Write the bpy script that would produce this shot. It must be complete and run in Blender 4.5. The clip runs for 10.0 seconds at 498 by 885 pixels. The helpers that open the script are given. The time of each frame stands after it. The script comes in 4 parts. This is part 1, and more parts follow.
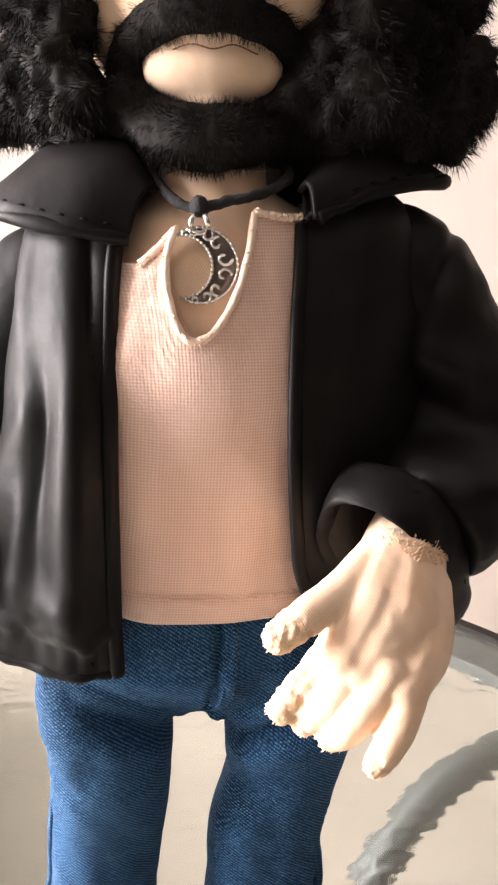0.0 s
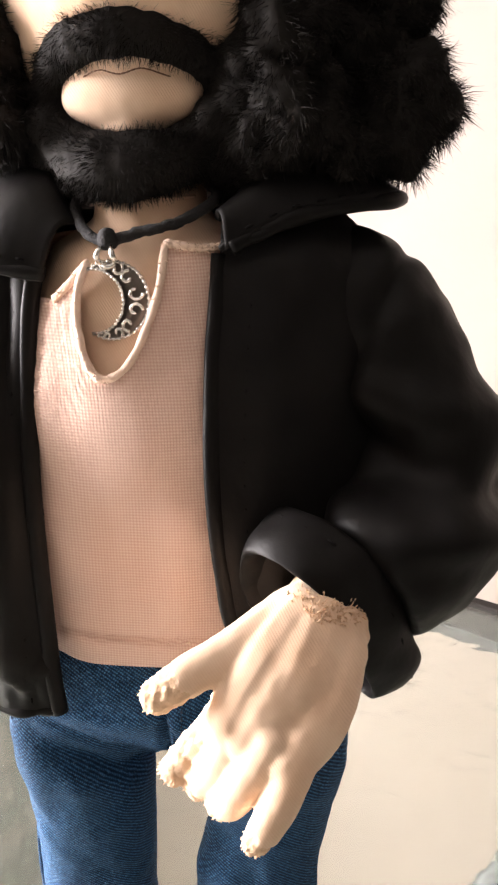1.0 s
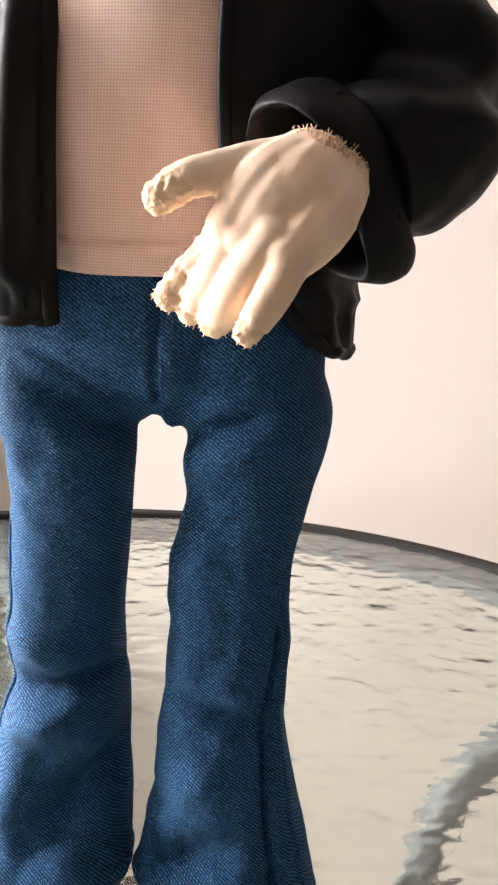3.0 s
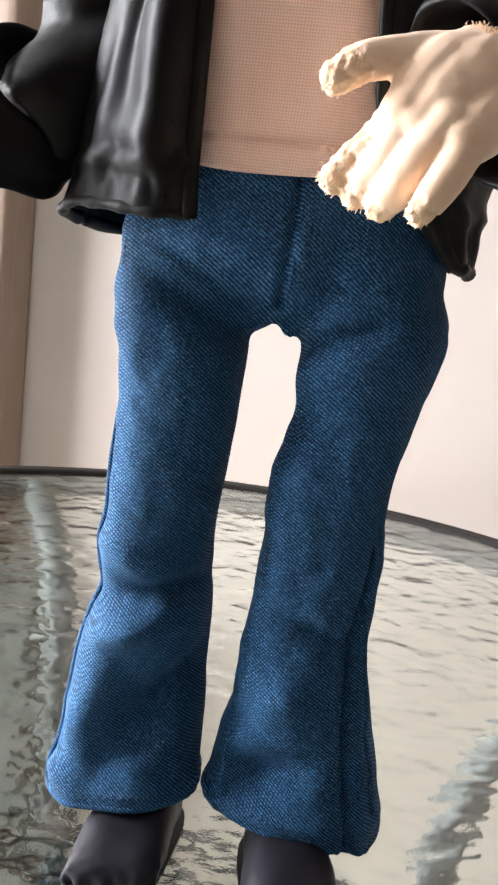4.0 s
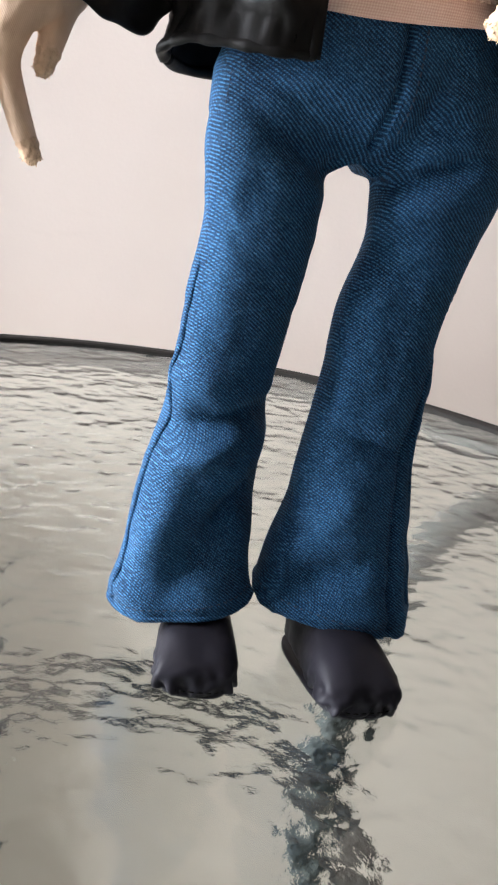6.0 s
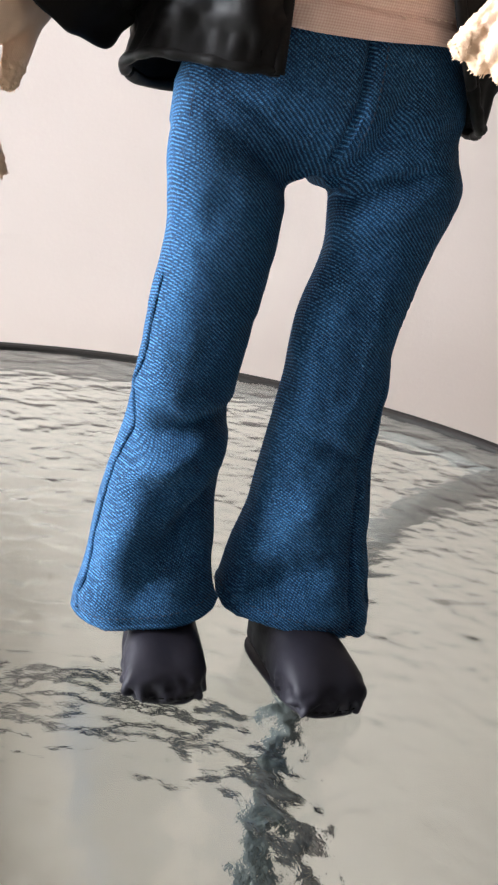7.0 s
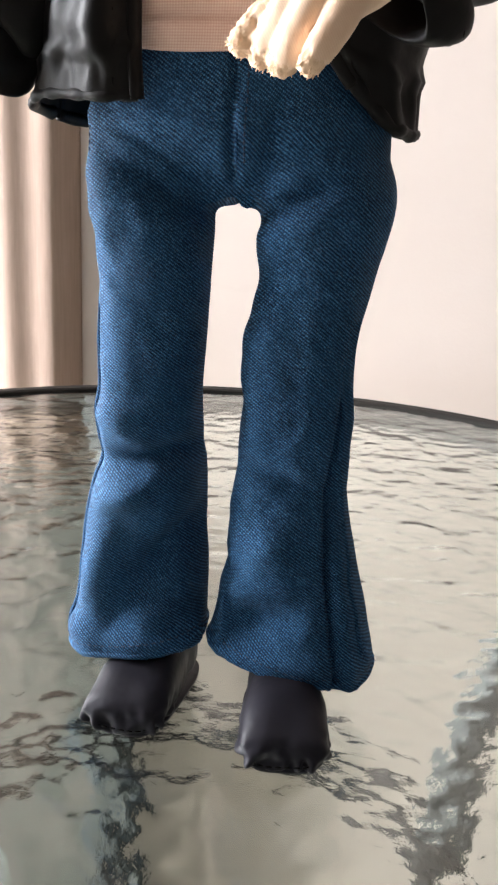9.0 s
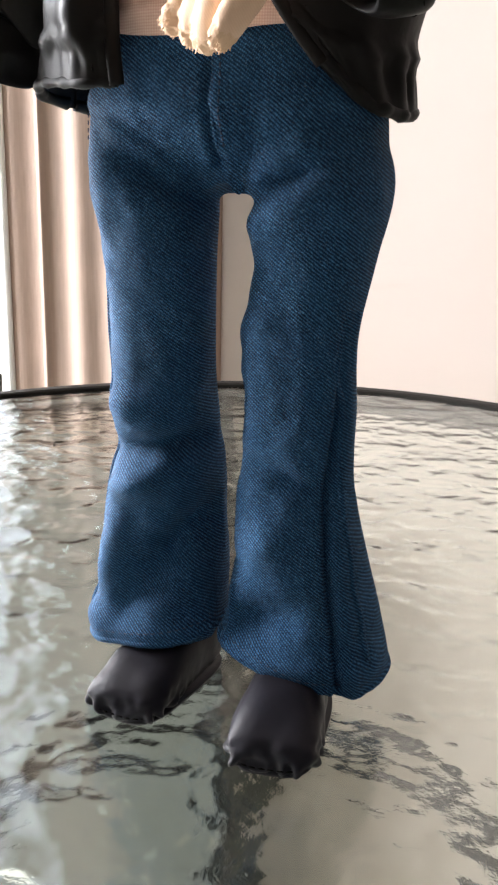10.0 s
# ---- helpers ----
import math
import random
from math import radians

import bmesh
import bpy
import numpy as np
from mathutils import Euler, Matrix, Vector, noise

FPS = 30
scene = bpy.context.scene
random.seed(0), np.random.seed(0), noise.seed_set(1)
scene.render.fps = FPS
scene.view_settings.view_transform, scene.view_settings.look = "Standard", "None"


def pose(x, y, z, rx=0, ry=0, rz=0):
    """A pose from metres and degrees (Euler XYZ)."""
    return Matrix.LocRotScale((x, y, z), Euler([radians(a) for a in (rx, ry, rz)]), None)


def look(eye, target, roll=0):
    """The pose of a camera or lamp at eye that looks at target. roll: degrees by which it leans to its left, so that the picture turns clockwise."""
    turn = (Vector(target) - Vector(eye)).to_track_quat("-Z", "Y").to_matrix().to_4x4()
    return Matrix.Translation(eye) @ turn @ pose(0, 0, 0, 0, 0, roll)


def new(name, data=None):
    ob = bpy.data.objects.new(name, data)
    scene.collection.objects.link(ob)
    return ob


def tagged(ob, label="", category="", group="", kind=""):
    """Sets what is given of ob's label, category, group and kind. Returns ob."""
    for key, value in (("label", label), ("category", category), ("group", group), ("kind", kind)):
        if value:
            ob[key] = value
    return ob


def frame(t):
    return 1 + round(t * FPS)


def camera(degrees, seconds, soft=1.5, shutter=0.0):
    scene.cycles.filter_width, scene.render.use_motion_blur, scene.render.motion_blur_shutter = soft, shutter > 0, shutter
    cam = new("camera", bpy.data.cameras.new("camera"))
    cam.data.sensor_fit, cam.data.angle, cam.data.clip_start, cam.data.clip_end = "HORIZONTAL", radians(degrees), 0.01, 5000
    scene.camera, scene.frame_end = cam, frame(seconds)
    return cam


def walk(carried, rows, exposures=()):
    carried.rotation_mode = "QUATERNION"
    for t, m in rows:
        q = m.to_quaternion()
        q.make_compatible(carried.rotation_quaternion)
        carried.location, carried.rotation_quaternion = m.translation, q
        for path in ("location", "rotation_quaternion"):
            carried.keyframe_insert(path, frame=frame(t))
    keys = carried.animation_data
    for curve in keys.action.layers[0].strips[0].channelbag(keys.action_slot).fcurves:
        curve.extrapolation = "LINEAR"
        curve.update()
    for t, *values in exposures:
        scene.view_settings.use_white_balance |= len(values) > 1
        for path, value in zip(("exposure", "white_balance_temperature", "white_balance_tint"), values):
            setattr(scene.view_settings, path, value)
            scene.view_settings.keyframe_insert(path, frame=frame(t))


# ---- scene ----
from mathutils.bvhtree import BVHTree

cam = camera(27.82, 10.0, soft=2.4)
PATH = [
    (0.0, (-0.0122, -0.2500, 0.3554), (-0.0006, -0.0118, 0.2806), 1.03),
    (0.5, (0.0207, -0.2408, 0.3601), (0.0016, -0.0041, 0.2818), -0.85),
    (1.0, (0.0606, -0.2281, 0.3624), (0.0158, 0.0056, 0.2856), -2.17),
    (1.5, (0.0813, -0.2273, 0.3649), (0.0164, 0.0026, 0.2910), -2.72),
    (2.0, (0.0787, -0.2492, 0.3257), (0.0127, -0.0178, 0.2578), -2.00),
    (2.5, (0.0646, -0.2567, 0.2836), (0.0105, -0.0202, 0.2234), -0.56),
    (2.7, (0.0654, -0.2604, 0.2643), (0.0197, -0.0210, 0.2087), 0.46),
    (4.0, (0.0318, -0.2777, 0.2141), (-0.0075, -0.0363, 0.1620), 6.47),
    (4.5, (0.0167, -0.3012, 0.1970), (-0.0098, -0.0588, 0.1421), 7.31),
    (5.0, (-0.0181, -0.3240, 0.1887), (-0.0198, -0.0816, 0.1273), 7.92),
    (5.5, (-0.0480, -0.3198, 0.1900), (-0.0341, -0.0800, 0.1209), 8.20),
    (6.8, (-0.0876, -0.3132, 0.1983), (-0.0439, -0.0791, 0.1224), 8.56),
    (7.0, (-0.0873, -0.3169, 0.1971), (-0.0413, -0.0821, 0.1245), 8.48),
    (7.5, (-0.0687, -0.3271, 0.2017), (-0.0324, -0.0909, 0.1284), 7.60),
    (8.0, (-0.0302, -0.3228, 0.1981), (-0.0243, -0.0839, 0.1247), 5.62),
    (8.5, (0.0308, -0.3187, 0.2021), (0.0056, -0.0800, 0.1322), 3.70),
    (9.0, (0.0778, -0.2982, 0.2011), (0.0173, -0.0657, 0.1318), 2.24),
    (9.5, (0.1236, -0.2861, 0.1955), (0.0345, -0.0632, 0.1255), 1.22),
    (10.0, (0.1398, -0.2680, 0.1975), (0.0322, -0.0534, 0.1275), 1.13),
]
walk(cam, [(t, look(eye, aim, roll)) for t, eye, aim, roll in PATH],
     [(0.0, 0.27, 7000, 20), (1.0, 0.37, 7000, 20), (1.5, 0.58, 6950, 19), (2.0, 0.34, 6950, 19), (2.5, 0.02, 6800, 18), (4.0, 0.02, 6350, 13), (4.5, 0.0, 6250, 13), (5.0, -0.24, 6250, 13), (5.5, -0.28, 6200, 13), (7.0, -0.20, 6200, 13), (8.0, -0.17, 6200, 13), (8.5, -0.10, 6300, 13), (10.0, -0.02, 6500, 14)])
scene.view_settings.exposure = 0.0

# ---- world and light ----
SUN_ELEV, SUN_TURN = 38.0, 250.0
sky_world = bpy.data.worlds.new("sky_world")
scene.world = sky_world
sky_world.use_nodes = True
wn = sky_world.node_tree.nodes
sky = wn.new("ShaderNodeTexSky")
sky.sky_type, sky.sun_disc = "NISHITA", False
sky.sun_elevation, sky.sun_rotation = radians(SUN_ELEV), radians(SUN_TURN)
sky_world.node_tree.links.new(sky.outputs[0], wn["Background"].inputs[0])
wn["Background"].inputs[1].default_value = 0.15


def window_light(name, at, aim, wide, high, power, colour):
    lamp = bpy.data.lights.new(name, "AREA")
    lamp.shape, lamp.size, lamp.size_y, lamp.energy, lamp.color = "RECTANGLE", wide, high, power, colour
    ob = new(name, lamp)
    ob.matrix_world = look(at, aim)
    return ob


# daylight in the opening of the large window and of the small one beside the curtain
window_light("daylight_large_window", (-2.07, 0.01, 0.58), (0.0, 0.02, 0.30), 0.80, 1.70, 205.0, (0.95, 0.98, 1.0))
window_light("daylight_small_window", (-0.94, 0.625, 0.50), (-0.40, -0.2, 0.25), 0.5, 1.3, 4.0, (0.95, 0.98, 1.0))


# ---- materials ----
class Nodes:
    """A node material under construction."""

    def __init__(self, name, colour, rough, metal=0.0):
        self.mat = bpy.data.materials.new(name)
        self.mat.use_nodes = True
        self.tree = self.mat.node_tree
        self.bsdf = self.tree.nodes["Principled BSDF"]
        self.bsdf.inputs["Base Color"].default_value = (*colour, 1)
        self.bsdf.inputs["Roughness"].default_value = rough
        self.bsdf.inputs["Metallic"].default_value = metal
        self.co = self.tree.nodes.new("ShaderNodeTexCoord").outputs["Object"]

    def add(self, kind, **inputs):
        node = self.tree.nodes.new(kind)
        for key, value in inputs.items():
            self.put(node.inputs[key.replace("_", " ")], value)
        return node

    def put(self, socket, value):
        if isinstance(value, bpy.types.NodeSocket):
            self.tree.links.new(value, socket)
        else:
            socket.default_value = value

    def math(self, op, a, b=0.0, clamp=False):
        node = self.tree.nodes.new("ShaderNodeMath")
        node.operation, node.use_clamp = op, clamp
        self.put(node.inputs[0], a)
        self.put(node.inputs[1], b)
        return node.outputs[0]

    def noise(self, scale, detail=3.0, rough=0.55, stretch=None):
        co = self.co
        if stretch:
            mapping = self.add("ShaderNodeMapping", Vector=self.co, Scale=stretch)
            co = mapping.outputs[0]
        return self.add("ShaderNodeTexNoise", Vector=co, Scale=scale, Detail=detail, Roughness=rough).outputs["Fac"]

    def ramp(self, fac, stops):
        node = self.add("ShaderNodeValToRGB", Fac=fac)
        el = node.color_ramp.elements
        while len(el) < len(stops):
            el.new(0.5)
        for e, (p, c) in zip(el, stops):
            e.position, e.color = p, (*c, 1)
        return node.outputs["Color"]

    def mix(self, fac, a, b, how="MIX"):
        node = self.tree.nodes.new("ShaderNodeMix")
        node.data_type, node.blend_type = "RGBA", how
        self.put(node.inputs[0], fac)
        self.put(node.inputs[6], a if isinstance(a, bpy.types.NodeSocket) else (*a, 1))
        self.put(node.inputs[7], b if isinstance(b, bpy.types.NodeSocket) else (*b, 1))
        return node.outputs[2]

    def wave(self, pitch, x, y, z, wobble=None):
        """0..1 threads: a sine across the direction (x, y, z), one period a pitch."""
        sep = self.add("ShaderNodeSeparateXYZ", Vector=self.co)
        total = self.math("ADD", self.math("ADD", self.math("MULTIPLY", sep.outputs[0], x), self.math("MULTIPLY", sep.outputs[1], y)),
                          self.math("MULTIPLY", sep.outputs[2], z))
        phase = self.math("MULTIPLY", total, 2 * math.pi / pitch)
        if wobble is not None:
            phase = self.math("ADD", phase, wobble)
        return self.math("ADD", self.math("MULTIPLY", self.math("SINE", phase), 0.5), 0.5)

    def colour(self, value):
        self.put(self.bsdf.inputs["Base Color"], value)

    def bump(self, height, distance, strength=1.0, over=None):
        node = self.add("ShaderNodeBump", Height=height, Distance=distance, Strength=strength)
        if over is not None:
            self.put(node.inputs["Normal"], over)
        self.put(self.bsdf.inputs["Normal"], node.outputs[0])
        return node.outputs[0]


def denim():
    m = Nodes("blue_denim", (0.03, 0.09, 0.22), 0.8)
    wob = m.math("ADD", m.math("MULTIPLY", m.noise(1300, 2), 3.4), m.math("MULTIPLY", m.noise(70, 3), 6.0))
    twill = m.wave(0.00112, 0.66, 0.30, 0.95, wob)
    cross = m.wave(0.00078, 0.95, 0.6, -0.6, wob)
    speckle = m.noise(1250, 3, 0.65)
    fade = m.noise(55, 4)
    fleck = m.ramp(m.noise(1900, 2), [(0.64, (0, 0, 0)), (0.70, (1, 1, 1))])
    weave = m.math("ADD", m.math("ADD", m.math("MULTIPLY", twill, 0.21), m.math("MULTIPLY", m.math("MULTIPLY", cross, twill), 0.22)), m.math("MULTIPLY", speckle, 0.70))
    thread = m.ramp(weave, [(0.30, (0.0020, 0.0108, 0.031)), (0.54, (0.0072, 0.043, 0.110)), (0.80, (0.064, 0.215, 0.420))])
    worn = m.mix(m.math("MULTIPLY", m.ramp(fade, [(0.40, (0, 0, 0)), (0.75, (1, 1, 1))]), 0.22), thread, (0.028, 0.115, 0.255))
    lint = m.mix(m.math("MULTIPLY", fleck, 0.26), worn, (0.30, 0.47, 0.62))
    m.colour(lint)
    m.bump(m.math("ADD", m.math("ADD", m.math("MULTIPLY", twill, 0.5), m.math("MULTIPLY", speckle, 1.0)), m.math("MULTIPLY", cross, 0.35)), 0.00028, 0.9)
    m.bsdf.inputs["Sheen Weight"].default_value = 0.04
    m.bsdf.inputs["Sheen Roughness"].default_value = 0.4
    m.bsdf.inputs["Sheen Tint"].default_value = (0.4, 0.7, 1.0, 1)
    m.bsdf.inputs["Specular IOR Level"].default_value = 0.18
    return m.mat


def linen(name, dark, mid, light, pitch, depth):
    m = Nodes(name, mid, 0.85)
    wob = m.math("MULTIPLY", m.noise(160, 3, 0.6, (1, 1, 0.15)), 5.0)
    wob2 = m.math("MULTIPLY", m.noise(160, 3, 0.6, (0.15, 1, 1)), 5.0)
    warp = m.wave(pitch, 1.0, 0.55, 0.0, wob)
    weft = m.wave(pitch, 0.0, 0.0, 1.0, wob2)
    weave = m.math("MULTIPLY", m.math("ADD", m.math("MULTIPLY", warp, 0.55), 0.45), m.math("ADD", m.math("MULTIPLY", weft, 0.6), 0.4))
    slub = m.noise(120, 3, 0.6, (1, 1, 0.06))
    cloth = m.ramp(m.math("ADD", m.math("MULTIPLY", weave, 0.75), m.math("MULTIPLY", slub, 0.35)), [(0.12, dark), (0.5, mid), (0.9, light)])
    m.colour(m.mix(m.math("MULTIPLY", m.noise(38, 3), 0.35), cloth, dark))
    m.bump(weave, depth, 0.9)
    m.bsdf.inputs["Sheen Weight"].default_value = 0.2
    m.bsdf.inputs["Specular IOR Level"].default_value = 0.2
    return m.mat


def ribbed_skin():
    m = Nodes("peach_jersey", (0.74, 0.47, 0.30), 0.8)
    rib = m.wave(0.00062, 0.9, 0.3, 0.55, m.math("MULTIPLY", m.noise(110, 2), 3.0))
    tone = m.noise(60, 4)
    cloth = m.ramp(tone, [(0.3, (0.74, 0.50, 0.34)), (0.55, (0.84, 0.61, 0.44)), (0.8, (0.88, 0.68, 0.52))])
    m.colour(m.mix(m.math("MULTIPLY", m.math("SUBTRACT", 1.0, rib), 0.13), cloth, (0.62, 0.38, 0.24)))
    m.bump(m.math("ADD", m.math("MULTIPLY", rib, 0.5), m.noise(700, 3)), 0.00009, 0.6)
    m.bsdf.inputs["Sheen Weight"].default_value = 0.15
    m.bsdf.inputs["Specular IOR Level"].default_value = 0.2
    m.bsdf.inputs["Subsurface Weight"].default_value = 0.0
    return m.mat


def leather(name, base, rough):
    m = Nodes(name, base, rough)
    grain = m.add("ShaderNodeTexVoronoi", Vector=m.co, Scale=1700).outputs["Distance"]
    pores = m.noise(420, 4)
    m.colour(m.mix(m.math("MULTIPLY", m.noise(70, 4), 0.6), base, tuple(1.9 * c + 0.004 for c in base)))
    m.put(m.bsdf.inputs["Roughness"], m.math("ADD", rough - 0.10, m.math("MULTIPLY", m.noise(90, 4), 0.2)))
    first = m.bump(m.noise(150, 2), 0.0007, 0.35)
    m.bump(m.math("ADD", m.math("MULTIPLY", grain, 0.4), pores), 0.00006, 0.5, first)
    m.bsdf.inputs["Specular IOR Level"].default_value = 0.13
    return m.mat


def plain(name, base, rough, metal=0.0, vary=0.35, scale=80.0, relief=0.0, fine=600.0):
    m = Nodes(name, base, rough, metal)
    spots = m.noise(scale, 4)
    m.colour(m.mix(m.math("MULTIPLY", spots, vary), tuple(min(1.0, c * 1.12) for c in base), tuple(c * 0.6 for c in base)))
    m.put(m.bsdf.inputs["Roughness"], m.math("ADD", rough - 0.06, m.math("MULTIPLY", m.noise(scale * 2.3, 3), 0.12)))
    if relief:
        m.bump(m.noise(fine, 4), relief, 0.7)
    return m.mat


def painted_wall():
    m = Nodes("cream_wall_paint", (0.74, 0.66, 0.60), 0.6)
    tone = m.ramp(m.noise(2.2, 4), [(0.3, (0.61, 0.52, 0.455)), (0.7, (0.67, 0.58, 0.52))])
    scuff = m.ramp(m.noise(9, 5, 0.65, (0.6, 1, 3.2)), [(0.66, (0, 0, 0)), (0.74, (1, 1, 1))])
    m.colour(m.mix(m.math("MULTIPLY", scuff, 0.10), tone, (0.5, 0.42, 0.36)))
    m.bump(m.noise(240, 4), 0.0003, 0.5)
    return m.mat


def curtain_cloth():
    m = Nodes("pink_beige_curtain", (0.58, 0.43, 0.37), 0.8)
    thread = m.noise(500, 2, 0.5, (1, 1, 0.05))
    m.colour(m.ramp(m.math("ADD", m.math("MULTIPLY", thread, 0.6), m.math("MULTIPLY", m.noise(20, 3), 0.4)), [(0.3, (0.34, 0.245, 0.19)), (0.7, (0.43, 0.31, 0.245))]))
    m.bump(thread, 0.0002, 0.5)
    return m.mat


def rippled_glass():
    m = Nodes("rippled_clear_glass", (0.845, 0.915, 0.87), 0.035)
    m.bsdf.inputs["Transmission Weight"].default_value = 1.0
    m.bsdf.inputs["IOR"].default_value = 1.5
    warp = m.add("ShaderNodeTexNoise", Vector=m.co, Scale=28, Detail=2)
    offset = m.add("ShaderNodeVectorMath", )
    offset.operation = "MULTIPLY_ADD"
    m.put(offset.inputs[0], warp.outputs["Color"])
    offset.inputs[1].default_value = (0.022, 0.022, 0.0)
    m.put(offset.inputs[2], m.co)
    pebble = m.add("ShaderNodeTexVoronoi", Vector=offset.outputs[0], Scale=56)
    pebble.feature = "SMOOTH_F1"
    pebble.inputs["Smoothness"].default_value = 0.55
    swell = m.noise(36, 2)
    first = m.bump(pebble.outputs["Distance"], 0.0034, 0.20)
    second = m.bump(swell, 0.004, 0.30, first)
    m.bump(m.noise(300, 3, 0.6), 0.00030, 0.22, second)
    return m.mat


def floor_slab():
    m = Nodes("pale_floor", (0.60, 0.57, 0.49), 0.5)
    patches = m.math("ADD", m.math("MULTIPLY", m.noise(4, 4), 0.5), m.math("MULTIPLY", m.noise(13, 3), 0.5))
    blotch = m.ramp(patches, [(0.38, (0.27, 0.255, 0.215)), (0.48, (0.46, 0.445, 0.385)), (0.64, (0.575, 0.58, 0.515))])
    m.colour(m.mix(m.math("MULTIPLY", m.noise(60, 4), 0.25), blotch, (0.42, 0.39, 0.33)))
    m.bump(m.noise(180, 4), 0.0006, 0.4)
    return m.mat


DENIM = denim()
SHIRT = linen("rose_beige_linen", (0.60, 0.355, 0.28), (0.80, 0.545, 0.45), (0.90, 0.71, 0.61), 0.00080, 0.00012)
EDGE = plain("frayed_cream_thread", (0.86, 0.65, 0.52), 0.85, relief=0.0004, fine=1400)
SKIN = ribbed_skin()
RAW = plain("raw_cut_jersey", (0.78, 0.53, 0.35), 0.9, vary=0.6, scale=500, relief=0.0006, fine=900)
LEATHER = leather("black_faux_leather", (0.0048, 0.0042, 0.0040), 0.47)
SHOE = leather("dark_shoe_leather", (0.012, 0.011, 0.015), 0.44)
THREAD = plain("black_thread", (0.006, 0.0055, 0.0055), 0.9)
THREAD.node_tree.nodes["Principled BSDF"].inputs["Specular IOR Level"].default_value = 0.1
BLUE_THREAD = plain("navy_thread", (0.012, 0.03, 0.07), 0.7)
BROWN_THREAD = plain("brown_thread", (0.16, 0.07, 0.035), 0.8)
FUR = plain("black_fur", (0.0130, 0.0112, 0.0100), 0.7, vary=0.5, scale=300)
FUR.node_tree.nodes["Principled BSDF"].inputs["Specular IOR Level"].default_value = 0.1
CORD = plain("black_wool_cord", (0.012, 0.011, 0.012), 0.85, relief=0.0005, fine=1500)
SILVER = plain("antique_silver", (0.78, 0.75, 0.71), 0.26, 1.0, vary=0.5, scale=900)
OXIDE = plain("oxidised_silver", (0.20, 0.17, 0.15), 0.45, 1.0, vary=0.6, scale=900)
WALL = painted_wall()
CURTAIN = curtain_cloth()
GLASS = rippled_glass()
FLOOR = floor_slab()
RIM = plain("dark_bronze_paint", (0.022, 0.019, 0.017), 0.62, 0.0, vary=0.4, scale=60)
RIM.node_tree.nodes["Principled BSDF"].inputs["Specular IOR Level"].default_value = 0.12
LEG = plain("grey_steel_paint", (0.040, 0.044, 0.043), 0.6, 0.0, vary=0.5, scale=40)
WHITE = plain("white_frame_paint", (0.80, 0.80, 0.78), 0.4, vary=0.12, scale=20)
CEIL = plain("grey_ceiling_paint", (0.36, 0.34, 0.32), 0.8, vary=0.1, scale=6)
# for the added panel that makes the glass look dark at lower left
DARK_PANEL = plain("dark_grey_green_panel", (0.105, 0.108, 0.095), 0.6, vary=0.5, scale=9)
# dark tone for the unseen walls, so they bounce little light
DIM = plain("dark_low_bounce_wall", (0.10, 0.09, 0.08), 0.7, vary=0.3, scale=4)
PANE = Nodes("window_glass", (1, 1, 1), 0.0)
PANE.bsdf.inputs["Transmission Weight"].default_value = 1.0
PANE = PANE.mat


# ---- mesh helpers ----
def link(name, bm, material, smooth=True):
    mesh = bpy.data.meshes.new(name)
    bmesh.ops.recalc_face_normals(bm, faces=bm.faces)
    bm.to_mesh(mesh)
    bm.free()
    for mat in material if isinstance(material, (list, tuple)) else [material]:
        mesh.materials.append(mat)
    for poly in mesh.polygons:
        poly.use_smooth = smooth
    return new(name, mesh)


def part(name, bm, material, parent, label="", smooth=True):
    ob = link(name, bm, material, smooth)
    ob.parent = parent
    ob.matrix_parent_inverse = parent.matrix_world.inverted()
    return tagged(ob, label)


def thing(name, at, label, category, group="", kind=""):
    ob = new(name)
    ob.empty_display_size = 0.02
    ob.matrix_world = Matrix.Translation(at)
    bpy.context.view_layer.update()
    return tagged(ob, label, category, group, kind)


def skin_rings(bm, rings, closed=True, caps=True, mat=0):
    """Faces between rings of points."""
    made = [[bm.verts.new(p) for p in ring] for ring in rings]
    n = len(made[0])
    for a, b in zip(made, made[1:]):
        for i in range(n if closed else n - 1):
            j = (i + 1) % n
            bm.faces.new((a[i], a[j], b[j], b[i])).material_index = mat
    if caps and closed:
        bm.faces.new(made[0]).material_index = mat
        bm.faces.new(made[-1]).material_index = mat
    return made


def spline(points, count):
    """A smooth line through points of any dimension, evenly stepped by index."""
    pts = [np.array(p, float) for p in points]
    pts = [2 * pts[0] - pts[1]] + pts + [2 * pts[-1] - pts[-2]]
    out = []
    for k in range(count):
        s = k / (count - 1) * (len(pts) - 3)
        i = min(int(s), len(pts) - 4)
        t = s - i
        a, b, c, d = pts[i:i + 4]
        out.append(0.5 * (2 * b + (c - a) * t + (2 * a - 5 * b + 4 * c - d) * t * t + (3 * b - a - 3 * c + d) * t ** 3))
    return out


def tube(bm, points, radii, sides=12, count=0, mat=0, flat=1.0, caps=True):
    """A round tube along a smooth line; radii as many as points."""
    rows = [(*p, r) for p, r in zip(points, radii)]
    rows = spline(rows, count) if count else [np.array(r, float) for r in rows]
    side, rings = None, []
    for k, row in enumerate(rows):
        p = Vector(row[:3])
        way = (Vector(rows[min(k + 1, len(rows) - 1)][:3]) - Vector(rows[max(k - 1, 0)][:3])).normalized()
        if side is None:
            side = way.orthogonal().normalized()
        side = (side - way * side.dot(way)).normalized()
        other = way.cross(side)
        rings.append([p + float(row[3]) * (math.cos(a) * side + flat * math.sin(a) * other) for a in (2 * math.pi * i / sides for i in range(sides))])
    skin_rings(bm, rings, caps=caps, mat=mat)


